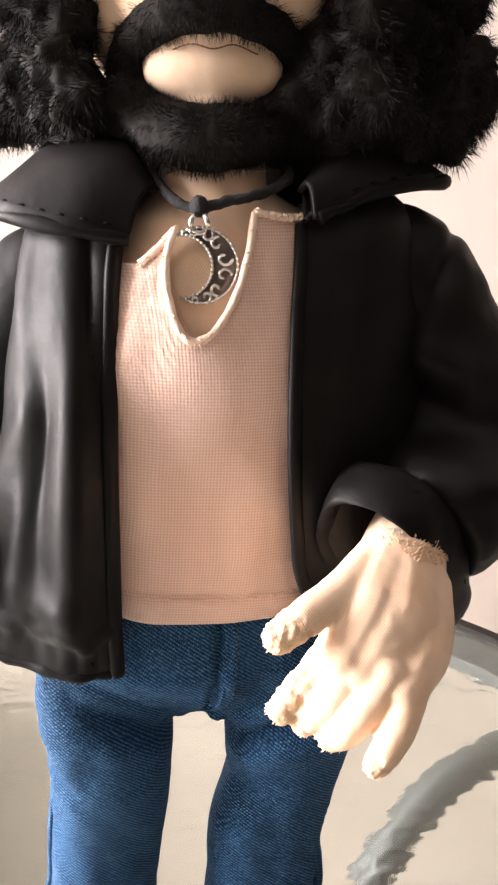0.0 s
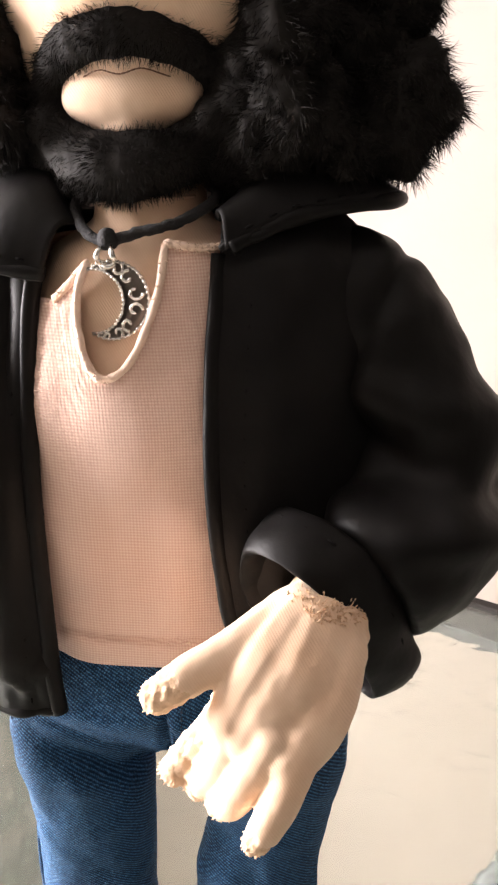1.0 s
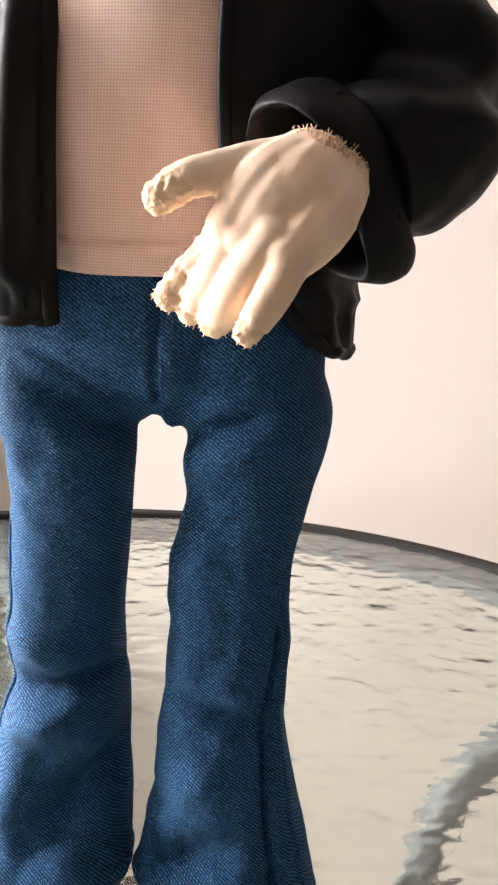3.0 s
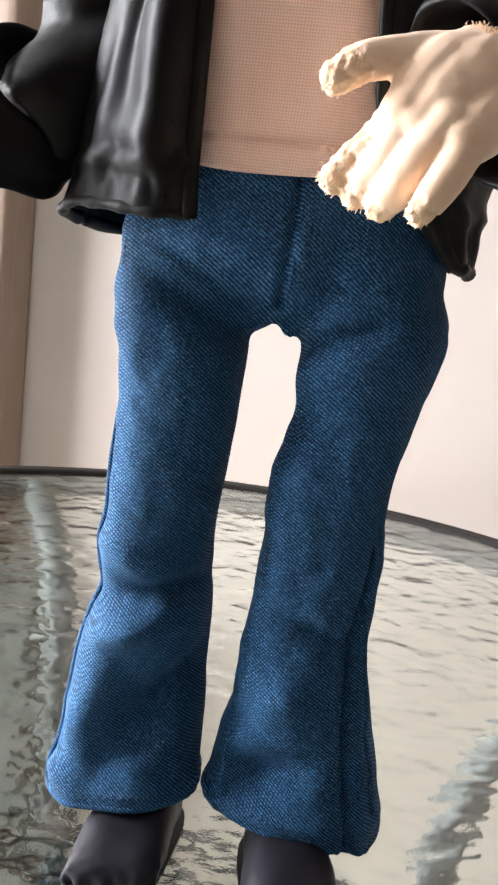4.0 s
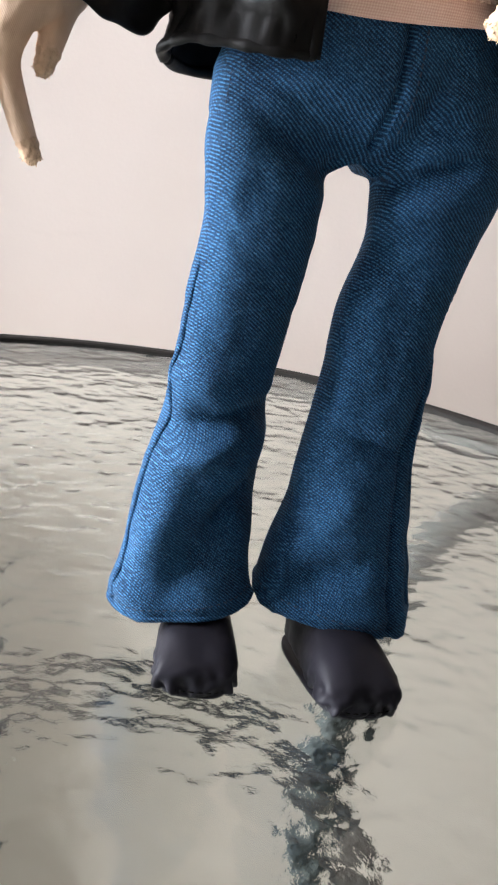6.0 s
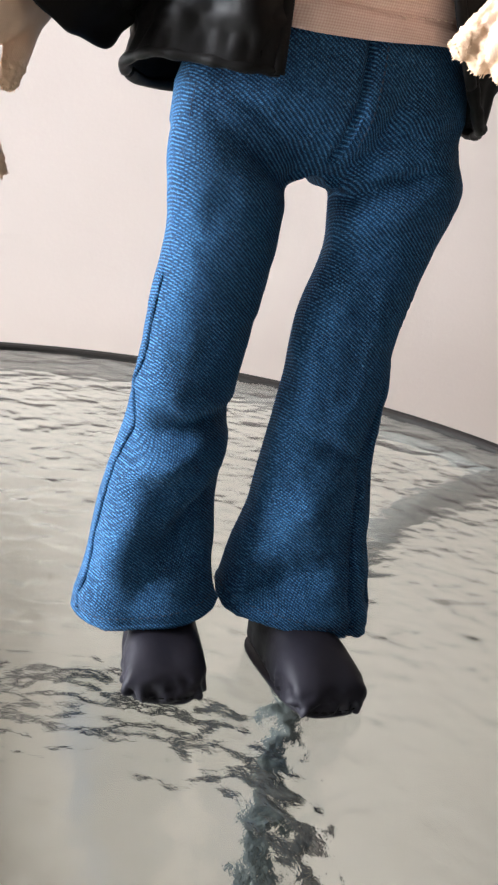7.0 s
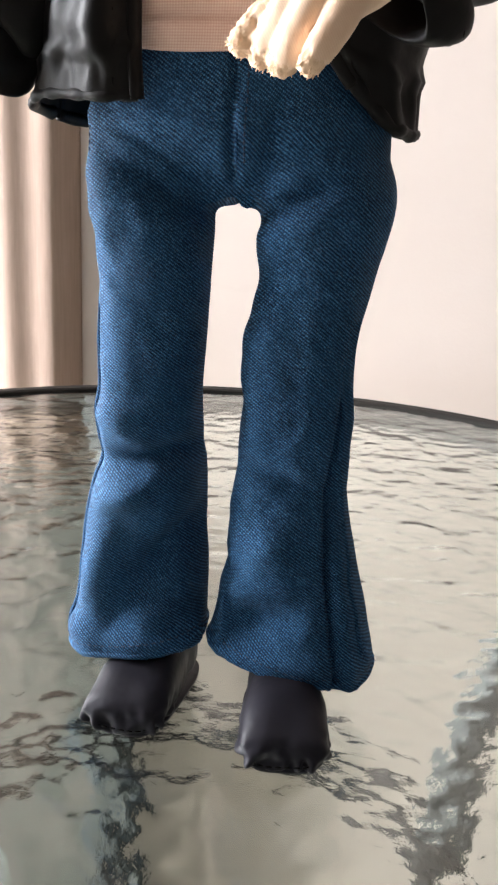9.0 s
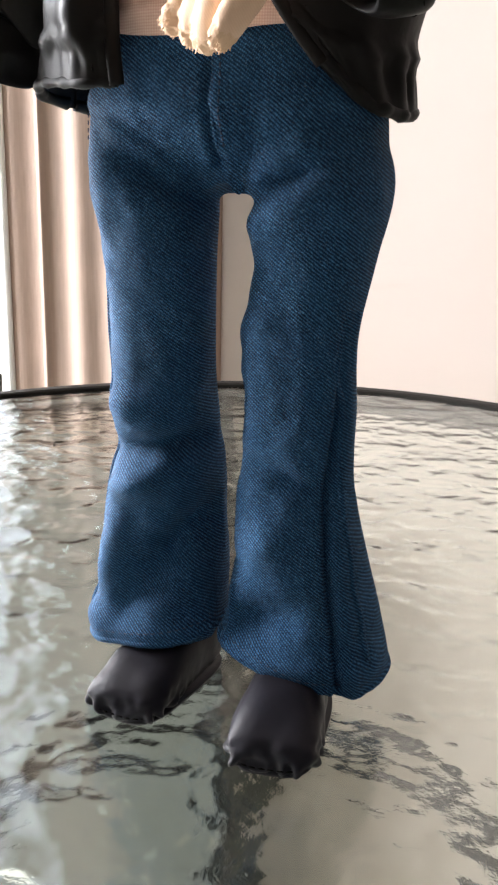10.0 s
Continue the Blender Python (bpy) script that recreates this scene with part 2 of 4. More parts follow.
def oval(cx, cy, cz, rx, ry, n=40, power=2.0, lift=None):
    out = []
    for i in range(n):
        a = 2 * math.pi * i / n
        c, s = math.cos(a), math.sin(a)
        x = cx + rx * math.copysign(abs(c) ** (2 / power), c)
        y = cy + ry * math.copysign(abs(s) ** (2 / power), s)
        out.append(Vector((x, y, cz + (lift(x, y) if lift else 0.0))))
    return out


def ball(bm, at, r, squash=(1, 1, 1), seg=16, mat=0):
    m = Matrix.Translation(at) @ Matrix.Diagonal((r * squash[0], r * squash[1], r * squash[2], 1))
    made = bmesh.ops.create_uvsphere(bm, u_segments=seg, v_segments=max(6, seg * 2 // 3), radius=1, matrix=m)
    for v in made["verts"]:
        for f in v.link_faces:
            f.material_index = mat


def fused(bm, voxel, smooth=4):
    """One skin over overlapping closed forms."""
    mesh = bpy.data.meshes.new("raw")
    bmesh.ops.recalc_face_normals(bm, faces=bm.faces)
    bm.to_mesh(mesh)
    bm.free()
    ob = new("raw", mesh)
    mod = ob.modifiers.new("remesh", "REMESH")
    mod.mode, mod.voxel_size = "VOXEL", voxel
    if smooth:
        soft = ob.modifiers.new("smooth", "SMOOTH")
        soft.factor, soft.iterations = 0.5, smooth
    done = bpy.data.meshes.new_from_object(ob.evaluated_get(bpy.context.evaluated_depsgraph_get()))
    out = bmesh.new()
    out.from_mesh(done)
    bpy.data.objects.remove(ob)
    bpy.data.meshes.remove(mesh)
    bpy.data.meshes.remove(done)
    return out


def box(bm, lo, hi, bevel=0.0):
    made = bmesh.ops.create_cube(bm, size=1)
    for v in made["verts"]:
        v.co = Vector([lo[i] + (v.co[i] + 0.5) * (hi[i] - lo[i]) for i in range(3)])
    if bevel:
        edges = list({e for v in made["verts"] for e in v.link_edges})
        bmesh.ops.bevel(bm, geom=edges, offset=bevel, segments=2, affect="EDGES", profile=0.5)


def push(bm, amount):
    """Moves every point along its normal by amount(point)."""
    bm.normal_update()
    moves = [(v, v.normal * amount(v.co)) for v in bm.verts]
    for v, d in moves:
        v.co += d


def sheet(bm, grid, thick, mat=0):
    """A closed sheet of cloth: the outer grid of points and an inner one, thick behind it."""
    rows, cols = len(grid), len(grid[0])
    normals = []
    for r in range(rows):
        line = []
        for c in range(cols):
            du = grid[r][min(c + 1, cols - 1)] - grid[r][max(c - 1, 0)]
            dv = grid[min(r + 1, rows - 1)][c] - grid[max(r - 1, 0)][c]
            line.append(du.cross(dv).normalized())
        normals.append(line)
    front = [[bm.verts.new(grid[r][c]) for c in range(cols)] for r in range(rows)]
    back = [[bm.verts.new(grid[r][c] - normals[r][c] * thick) for c in range(cols)] for r in range(rows)]
    for r in range(rows - 1):
        for c in range(cols - 1):
            bm.faces.new((front[r][c], front[r][c + 1], front[r + 1][c + 1], front[r + 1][c])).material_index = mat
            bm.faces.new((back[r][c], back[r + 1][c], back[r + 1][c + 1], back[r][c + 1])).material_index = mat
    edge = [(r, 0) for r in range(rows)] + [(rows - 1, c) for c in range(1, cols)] + [(r, cols - 1) for r in range(rows - 2, -1, -1)] + [(0, c) for c in range(cols - 2, 0, -1)]
    for (a, b), (c, d) in zip(edge, edge[1:] + edge[:1]):
        bm.faces.new((front[a][b], front[c][d], back[c][d], back[a][b])).material_index = mat


def gauss(d, w):
    return math.exp(-(d / w) ** 2)


def wavy(p, scale):
    return noise.noise(Vector(p) * scale)


def stitches(bm, line, step, long, r, out=(0, 0, 0)):
    """Short thread stitches lying along a line of points."""
    pts = [Vector(p[:3]) for p in spline(line, 160)]
    gone, last = 0.0, pts[0]
    for a, b in zip(pts, pts[1:]):
        gone += (b - a).length
        if gone >= step:
            gone = 0.0
            way = (b - a).normalized()
            mid = b + Vector(out)
            ends = [mid - way * long / 2, mid, mid + way * long / 2]
            ends[1] = ends[1] + Vector(out) * 0.6
            tube(bm, ends, [r * 0.6, r, r * 0.6], 5)


# ---- room ----
X0, X1, Y0, Y1, Z0, Z1 = -2.10, 2.70, -3.20, 0.60, -0.72, 1.85


def structure(name, bm, material, label, category, smooth=False):
    return tagged(link(name, bm, material, smooth), label, category, "", "structure")


bm = bmesh.new()
box(bm, (X0 - 0.1, Y0 - 0.1, Z0 - 0.08), (X1 + 0.1, Y1 + 0.1, Z0))
structure("floor", bm, FLOOR, "pale grey-cream stone floor under the table", "floor")
bm = bmesh.new()
box(bm, (X0 - 0.1, Y0 - 0.1, Z1), (X1 + 0.1, Y1 + 0.1, Z1 + 0.08))
structure("ceiling", bm, CEIL, "plain grey painted ceiling", "ceiling")
# back wall with the opening of the small window
bm = bmesh.new()
box(bm, (-0.585, Y1, Z0), (X1, Y1 + 0.1, Z1))
box(bm, (-1.30, Y1, Z0), (-0.585, Y1 + 0.1, -0.25))
box(bm, (-1.30, Y1, 1.25), (-0.585, Y1 + 0.1, Z1))
box(bm, (X0, Y1, Z0), (-1.30, Y1 + 0.1, Z1))
structure("wall_north", bm, WALL, "cream painted wall with faint scuff marks", "wall")
bm = bmesh.new()
box(bm, (X0 - 0.1, Y0, Z0), (X0, -0.68, Z1))
box(bm, (X0 - 0.1, 0.42, Z0), (X0, Y1 + 0.1, Z1))
box(bm, (X0 - 0.1, -0.68, Z0), (X0, 0.42, -0.32))
box(bm, (X0 - 0.1, -0.68, 1.48), (X0, 0.42, Z1))
structure("wall_west", bm, WALL, "cream painted wall round a large window", "wall")
# east and south walls are unseen; their dark colour keeps the fill low
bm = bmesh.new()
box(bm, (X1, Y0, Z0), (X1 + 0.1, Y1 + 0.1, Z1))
structure("wall_east", bm, DIM, "plain unseen wall, kept dark to hold down bounce light", "wall")
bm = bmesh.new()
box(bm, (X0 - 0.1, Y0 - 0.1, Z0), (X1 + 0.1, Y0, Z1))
structure("wall_south", bm, DIM, "plain unseen wall, kept dark to hold down bounce light", "wall")


def window(name, lo, hi, across, label):
    """A framed window in the opening from lo to hi; across: the axis along the wall."""
    root = thing(name, ((lo[0] + hi[0]) / 2, (lo[1] + hi[1]) / 2, lo[2]), label, "window", "", "structure")
    a = across
    t = 0.035
    for k in range(3):
        w0, w1 = list(lo), list(hi)
        c = lo[a] + (hi[a] - lo[a] - t) * k / 2
        w0[a], w1[a] = c, c + t
        bm = bmesh.new()
        box(bm, w0, w1, 0.003)
        part("window_frame", bm, WHITE, root, smooth=False)
    for k in range(2):
        w0, w1 = list(lo), list(hi)
        w0[2] = lo[2] if k == 0 else hi[2] - t
        w1[2] = w0[2] + t
        w0[a] += t
        w1[a] -= t
        bm = bmesh.new()
        box(bm, w0, w1, 0.003)
        part("window_sill" if k == 0 else "window_frame", bm, WHITE, root, smooth=False)
    d = 1 - a
    for k in range(2):
        w0, w1 = list(lo), list(hi)
        half = (hi[a] - lo[a]) / 2
        w0[a], w1[a] = lo[a] + t + k * (half - t / 2), lo[a] + half - t / 2 + k * (half - t / 2)
        w0[2], w1[2] = lo[2] + t, hi[2] - t
        mid = (lo[d] + hi[d]) / 2
        w0[d], w1[d] = mid - 0.002, mid + 0.002
        bm = bmesh.new()
        box(bm, w0, w1)
        pane = part("pane", bm, PANE, root, smooth=False)
        pane.visible_shadow = False
    return root


window("window_1", (X0 - 0.075, -0.68, -0.32), (X0 - 0.02, 0.42, 1.48), 1, "large white-framed window full of daylight")
window("window_2", (-1.30, Y1 + 0.01, -0.25), (-0.585, Y1 + 0.07, 1.25), 0, "white-framed window beside the pink-beige curtain")

# curtain hanging in soft pleats against the back wall
# added dark panel, for the dark area low on the left through the glass
bm = bmesh.new()
box(bm, (X0, 0.52, Z0), (-0.27, 0.598, -0.13), 0.004)
structure("dark_panel_1", bm, DARK_PANEL, "dark grey-green panel added low against the wall", "panel")
curtain = thing("curtain", (-0.46, 0.55, -0.115), "pink-beige curtain hanging in soft vertical pleats by the window", "curtain")
bm = bmesh.new()
grid = []
for r in range(24):
    z = -0.115 + 1.57 * r / 23
    row = []
    for c in range(160):
        s = c / 159
        x = -0.563 + 0.236 * s
        y = 0.566 - 0.0017 * math.sin(s * 36 + 0.25 * math.sin(z * 5)) - 0.0016 * math.sin(s * 17 + 1.0 + 0.3 * z) - 0.0050 * gauss(s - 0.20, 0.018) + 0.028 * max(0.0, (s - 0.93) / 0.07) ** 2
        row.append(Vector((x, y, z)))
    grid.append(row)
sheet(bm, grid, 0.0012)
part("cloth", bm, CURTAIN, curtain)
bm = bmesh.new()
tube(bm, [(-0.563, 0.562, -0.115), (-0.563, 0.562, 1.45)], [0.004, 0.004], 8)
part("side_hem", bm, WHITE, curtain, "pale side hem of the curtain")
bm = bmesh.new()
tube(bm, [(-0.62, 0.575, 1.462), (-0.28, 0.575, 1.462)], [0.009, 0.009], 12)
part("rail", bm, WHITE, curtain, "white curtain rail")

# ---- glass table ----
CX, CY, RAD = -0.082, 0.160, 0.376
table = thing("glass_table", (CX, CY, Z0), "round patio table with rippled glass top and dark metal rim", "table")


def ring_solid(bm, r0, r1, z0, z1, n=128, bevel=0.0):
    prof = [(r0, z0), (r0, z1), (r1, z1), (r1, z0)]
    if bevel:
        b = bevel
        prof = [(r0, z0), (r0, z1 - b), (r0 + b, z1), (r1 - b, z1), (r1, z1 - b), (r1, z0 + b), (r1 - b, z0)]
    made = [[bm.verts.new((CX + r * math.cos(a), CY + r * math.sin(a), z)) for r, z in prof] for a in (2 * math.pi * k / n for k in range(n))]
    for k in range(n):
        a, b2 = made[k], made[(k + 1) % n]
        for i in range(len(prof)):
            j = (i + 1) % len(prof)
            bm.faces.new((a[i], a[j], b2[j], b2[i]))


bm = bmesh.new()
outer = [[Vector((CX + (RAD - 0.004) * math.cos(2 * math.pi * k / 160), CY + (RAD - 0.004) * math.sin(2 * math.pi * k / 160), z)) for k in range(160)] for z in (-0.005, 0.0)]
skin_rings(bm, outer)
glass = part("glass_top", bm, GLASS, table, "clear rippled glass top", smooth=False)
glass.visible_shadow = False
bm = bmesh.new()
ring_solid(bm, RAD - 0.0075, RAD + 0.004, -0.018, 0.0025, 160, 0.0015)
part("rim", bm, RIM, table, "dark bronze metal rim", smooth=False)
bm = bmesh.new()
ring_solid(bm, RAD - 0.040, RAD - 0.004, -0.016, -0.0065, 160, 0.001)
part("support_ring", bm, LEG, table, "grey metal ring under the glass edge", smooth=False)
for turn in (27, 120, 250):
    a = radians(turn)
    ca, sa = math.cos(a), math.sin(a)
    path = [(0.352, -0.014), (0.300, -0.019), (0.245, -0.030), (0.203, -0.066), (0.183, -0.120), (0.172, -0.190), (0.172, -0.320), (0.190, -0.480), (0.250, -0.610), (0.330, -0.704)]
    bm = bmesh.new()
    tube(bm, [(CX + r * ca, CY + r * sa, z) for r, z in path], [0.0115] * len(path), 14, 60)
    leg = part("leg", bm, LEG, table, "curved grey tubular leg")
    bm = bmesh.new()
    ball(bm, (CX + 0.335 * ca, CY + 0.335 * sa, -0.708), 0.016, (1, 1, 0.75), 14)
    part("foot", bm, RIM, leg)
# an added black rod makes the dark band beside the front leg
ca, sa = math.cos(radians(250)), math.sin(radians(250))
bm = bmesh.new()
rod = [(0.330, -0.020), (0.262, -0.034), (0.212, -0.072), (0.186, -0.125), (0.172, -0.200), (0.172, -0.330), (0.190, -0.480)]
tube(bm, [(CX + r * ca - 0.026, CY + r * sa + 0.006, z) for r, z in rod], [0.0095] * len(rod), 12, 50)
part("dark_band_rod", bm, RIM, table, "black rod added beside the leg for a dark band")
bm = bmesh.new()
ring_line = [(CX + 0.157 * math.cos(2 * math.pi * k / 60), CY + 0.157 * math.sin(2 * math.pi * k / 60), -0.200) for k in range(61)]
tube(bm, ring_line, [0.0100] * 61, 12, caps=False)
part("brace_ring", bm, RIM, table, "dark metal brace ring between the legs")

# ---- doll: cloth body, head, fur and both palms ----
doll = bmesh.new()


def absorb(target, source, material, raw=()):
    mesh = bpy.data.meshes.new("piece")
    for f in source.faces:
        f.material_index = 3 if f in raw else material
    source.to_mesh(mesh)
    source.free()
    target.from_mesh(mesh)
    bpy.data.meshes.remove(mesh)


BODY_MATS = [SKIN, FUR, BROWN_THREAD, RAW]
# trunk, neck and head
bm = bmesh.new()
rings = [oval(-0.011, 0.020, 0.225, 0.036, 0.022), oval(-0.011, 0.020, 0.27, 0.036, 0.025), oval(-0.0105, 0.021, 0.305, 0.034, 0.0312),
         oval(-0.010, 0.022, 0.322, 0.032, 0.0282), oval(-0.010, 0.022, 0.334, 0.025, 0.0242), oval(-0.0095, 0.021, 0.340, 0.014, 0.0195), oval(-0.0095, 0.021, 0.352, 0.0128, 0.0175), oval(-0.0095, 0.022, 0.366, 0.0128, 0.0175)]
skin_rings(bm, rings)
ball(bm, (-0.0095, 0.034, 0.396), 0.034, (1.12, 0.98, 1.3), 32)
ball(bm, (-0.0100, 0.0108, 0.368), 0.0108, (1.60, 0.72, 0.80), 20)
ball(bm, (-0.0170, -0.0030, 0.3958), 0.0062, (1.15, 0.95, 1.0), 18)
ball(bm, (-0.0180, 0.0010, 0.4070), 0.0055, (0.9, 1.0, 2.2), 18)
body = fused(bm, 0.0011, 3)
absorb(doll, body, 0)
# seam round the neck
bm = bmesh.new()
tube(bm, [(-0.0225, 0.012, 0.3435), (-0.018, 0.0055, 0.3445), (-0.0095, 0.0030, 0.3450), (0.0, 0.0060, 0.3452), (0.0035, 0.013, 0.3450)], [0.0004] * 5, 6, 30)
absorb(doll, bm, 0)
# stitched mouth
bm = bmesh.new()
mouth = [(-0.0200, 0.0062, 0.3725), (-0.0150, 0.0038, 0.3738), (-0.0100, 0.0030, 0.3728), (-0.0050, 0.0038, 0.3738), (0.0005, 0.0062, 0.3720)]
stitches(bm, mouth, 0.0011, 0.0012, 0.00022, (0, -0.0002, 0))
stitches(bm, [(x * 0.62 - 0.0040, y + 0.0014, z - 0.0034) for x, y, z in mouth], 0.0014, 0.0008, 0.00022, (0, -0.0002, 0))
absorb(doll, bm, 2)


# fur: clumped masses and fine strands
def fur_mass(balls, voxel, rough):
    bm = bmesh.new()
    for x, y, z, r, sx, sy, sz in balls:
        ball(bm, (x, y, z), r, (sx, sy, sz), 18)
    out = fused(bm, voxel, 3)
    push(out, lambda p: rough * (wavy(p, 95) + 0.7 * wavy(p, 210) + 0.4 * wavy(p, 480)))
    return out


def strands(target, mass, count, length, droop, width, keep, mat=1):
    rnd = random.Random(7)
    mass.verts.ensure_lookup_table()
    mass.normal_update()
    pool = [v for v in mass.verts if keep(v.co)]
    points, faces = [], []
    for _ in range(count):
        v = rnd.choice(pool)
        clump = Vector((wavy(v.co, 110), wavy(v.co + Vector((3, 0, 0)), 110), wavy(v.co + Vector((0, 5, 0)), 110)))
        way = (v.normal * 0.8 + 1.3 * clump + Vector((rnd.uniform(-.35, .35), rnd.uniform(-.35, .35), rnd.uniform(-.35, .35) - droop))).normalized()
        if way.dot(v.normal) < 0.08:
            way = (way + v.normal * (0.1 - way.dot(v.normal))).normalized()
        long = length * rnd.uniform(0.45, 1.25)
        side = way.cross(Vector((rnd.uniform(-1, 1), rnd.uniform(-1, 1), rnd.uniform(-1, 1)))).normalized()
        bend = Vector((rnd.uniform(-.3, .3), rnd.uniform(-.3, .3), -0.3 * droop)) - 0.8 * clump
        p0 = v.co - v.normal * 0.0008
        p1 = p0 + way * long * 0.55
        p2 = p1 + (way + bend).normalized() * long * 0.45
        w = width * rnd.uniform(0.6, 1.2)
        n = len(points)
        points += [p0 - side * w, p0 + side * w, p1 + side * w * 0.75, p1 - side * w * 0.75, p2]
        faces += [(n, n + 1, n + 2, n + 3), (n + 3, n + 2, n + 4)]
    mesh = bpy.data.meshes.new("strands")
    mesh.from_pydata([tuple(p) for p in points], [], faces)
    mesh.polygons.foreach_set("material_index", [mat] * len(faces))
    target.from_mesh(mesh)
    bpy.data.meshes.remove(mesh)


hair_balls = []
rnd = random.Random(3)
for side, cx in ((1, 0.040), (-1, -0.0545)):
    for k in range(26):
        z = 0.362 + 0.075 * rnd.random()
        hair_balls.append((cx + side * rnd.uniform(-0.010, 0.014), 0.030 + rnd.uniform(-0.020, 0.026), z, rnd.uniform(0.009, 0.0135), 1, 1, 1))
for k in range(40):
    a = rnd.uniform(0.15 * math.pi, 0.85 * math.pi)
    hair_balls.append((-0.0095 + 0.052 * math.cos(a), 0.040 + 0.034 * math.sin(a), 0.365 + 0.09 * rnd.random(), 0.014, 1, 1, 1))
for k in range(30):
    a, b = rnd.uniform(0, 2 * math.pi), rnd.uniform(0.1, 0.9)
    hair_balls.append((-0.0095 + 0.045 * b * math.cos(a), 0.040 + 0.034 * b * math.sin(a), 0.455 - 0.02 * b, 0.014, 1, 1, 1))
# locks beside the cheeks and the long curl by the collar
for x, y, z, r in ((0.022, 0.012, 0.356, 0.011), (0.028, 0.010, 0.366, 0.012), (0.026, 0.012, 0.380, 0.012), (0.038, 0.016, 0.356, 0.010), (0.050, 0.024, 0.356, 0.009), (0.024, 0.013, 0.398, 0.012),
                   (0.018, 0.018, 0.349, 0.009), (0.056, 0.030, 0.362, 0.009),
                   (-0.043, 0.012, 0.360, 0.008), (-0.047, 0.016, 0.368, 0.009), (-0.048, 0.018, 0.382, 0.0095), (-0.041, 0.018, 0.352, 0.008), (-0.034, 0.020, 0.350, 0.008), (-0.050, 0.020, 0.358, 0.0075)):
    hair_balls.append((x, y, z, r, 1, 1, 1))
hair = fur_mass(hair_balls, 0.0013, 0.0030)
loose = bmesh.new()
strands(loose, hair, 70000, 0.0048, 0.45, 0.00010, lambda p: p.y < 0.055 and p.z < 0.42)
strands(loose, hair, 12000, 0.0065, 0.3, 0.00013, lambda p: True)
absorb(doll, hair, 1)
absorb(doll, loose, 1)
# beard: a ring round the mouth, fuller under the lip
beard_balls = []
for k in range(44):
    a = 2 * math.pi * k / 44
    low, up = max(0.0, -math.sin(a)), max(0.0, math.sin(a))
    rx, rz = 0.0205, 0.0135 + 0.0025 * low + 0.0012 * up
    x, z = -0.0105 + rx * math.cos(a), 0.3675 + rz * math.sin(a)
    y = 0.0060 + 0.016 * ((x + 0.0105) / 0.026) ** 2 - 0.003 * low - 0.0015 * up
    beard_balls.append((x, y, z, 0.0050 + 0.0022 * low + 0.0012 * up, 1.1, 0.8, 1))
for k in range(16):
    x = -0.034 + 0.047 * k / 15
    beard_balls.append((x, 0.0085 + 9.0 * (x + 0.0105) ** 2, 0.3515 + 9.0 * (x + 0.010) ** 2, 0.0048, 1, 0.8, 1))
for x, y, z, r in ((0.010, 0.010, 0.362, 0.0065), (0.013, 0.013, 0.354, 0.007), (0.014, 0.013, 0.370, 0.006), (-0.032, 0.013, 0.362, 0.006), (-0.032, 0.015, 0.354, 0.006), (0.013, 0.018, 0.347, 0.006), (0.017, 0.010, 0.366, 0.007), (0.018, 0.010, 0.357, 0.0075), (0.019, 0.010, 0.376, 0.007)):
    beard_balls.append((x, y, z, r, 1, 1, 1))
for k in range(9):
    x = -0.0225 + 0.0030 * k
    beard_balls.append((x, 0.0040 + 22.0 * (x + 0.0105) ** 2, 0.3562, 0.0056, 1.1, 0.8, 0.9))
beard = fur_mass(beard_balls, 0.0009, 0.0008)
loose = bmesh.new()
strands(loose, beard, 36000, 0.0032, 0.35, 0.00008, lambda p: p.y < 0.02)
absorb(doll, beard, 1)
absorb(doll, loose, 1)


# cloth palms with cut finger ends
def palm(forms, voxel=0.00062):
    bm = bmesh.new()
    for line, radii in forms:
        tube(bm, line, radii, 14, 22)
        ball(bm, line[0], radii[0], seg=14)
        ball(bm, line[-1], radii[-1], seg=14)
    out = fused(bm, voxel, 8)
    push(out, lambda p: 0.00012 * wavy(p, 420) + 0.0003 * wavy(p, 110))
    return out


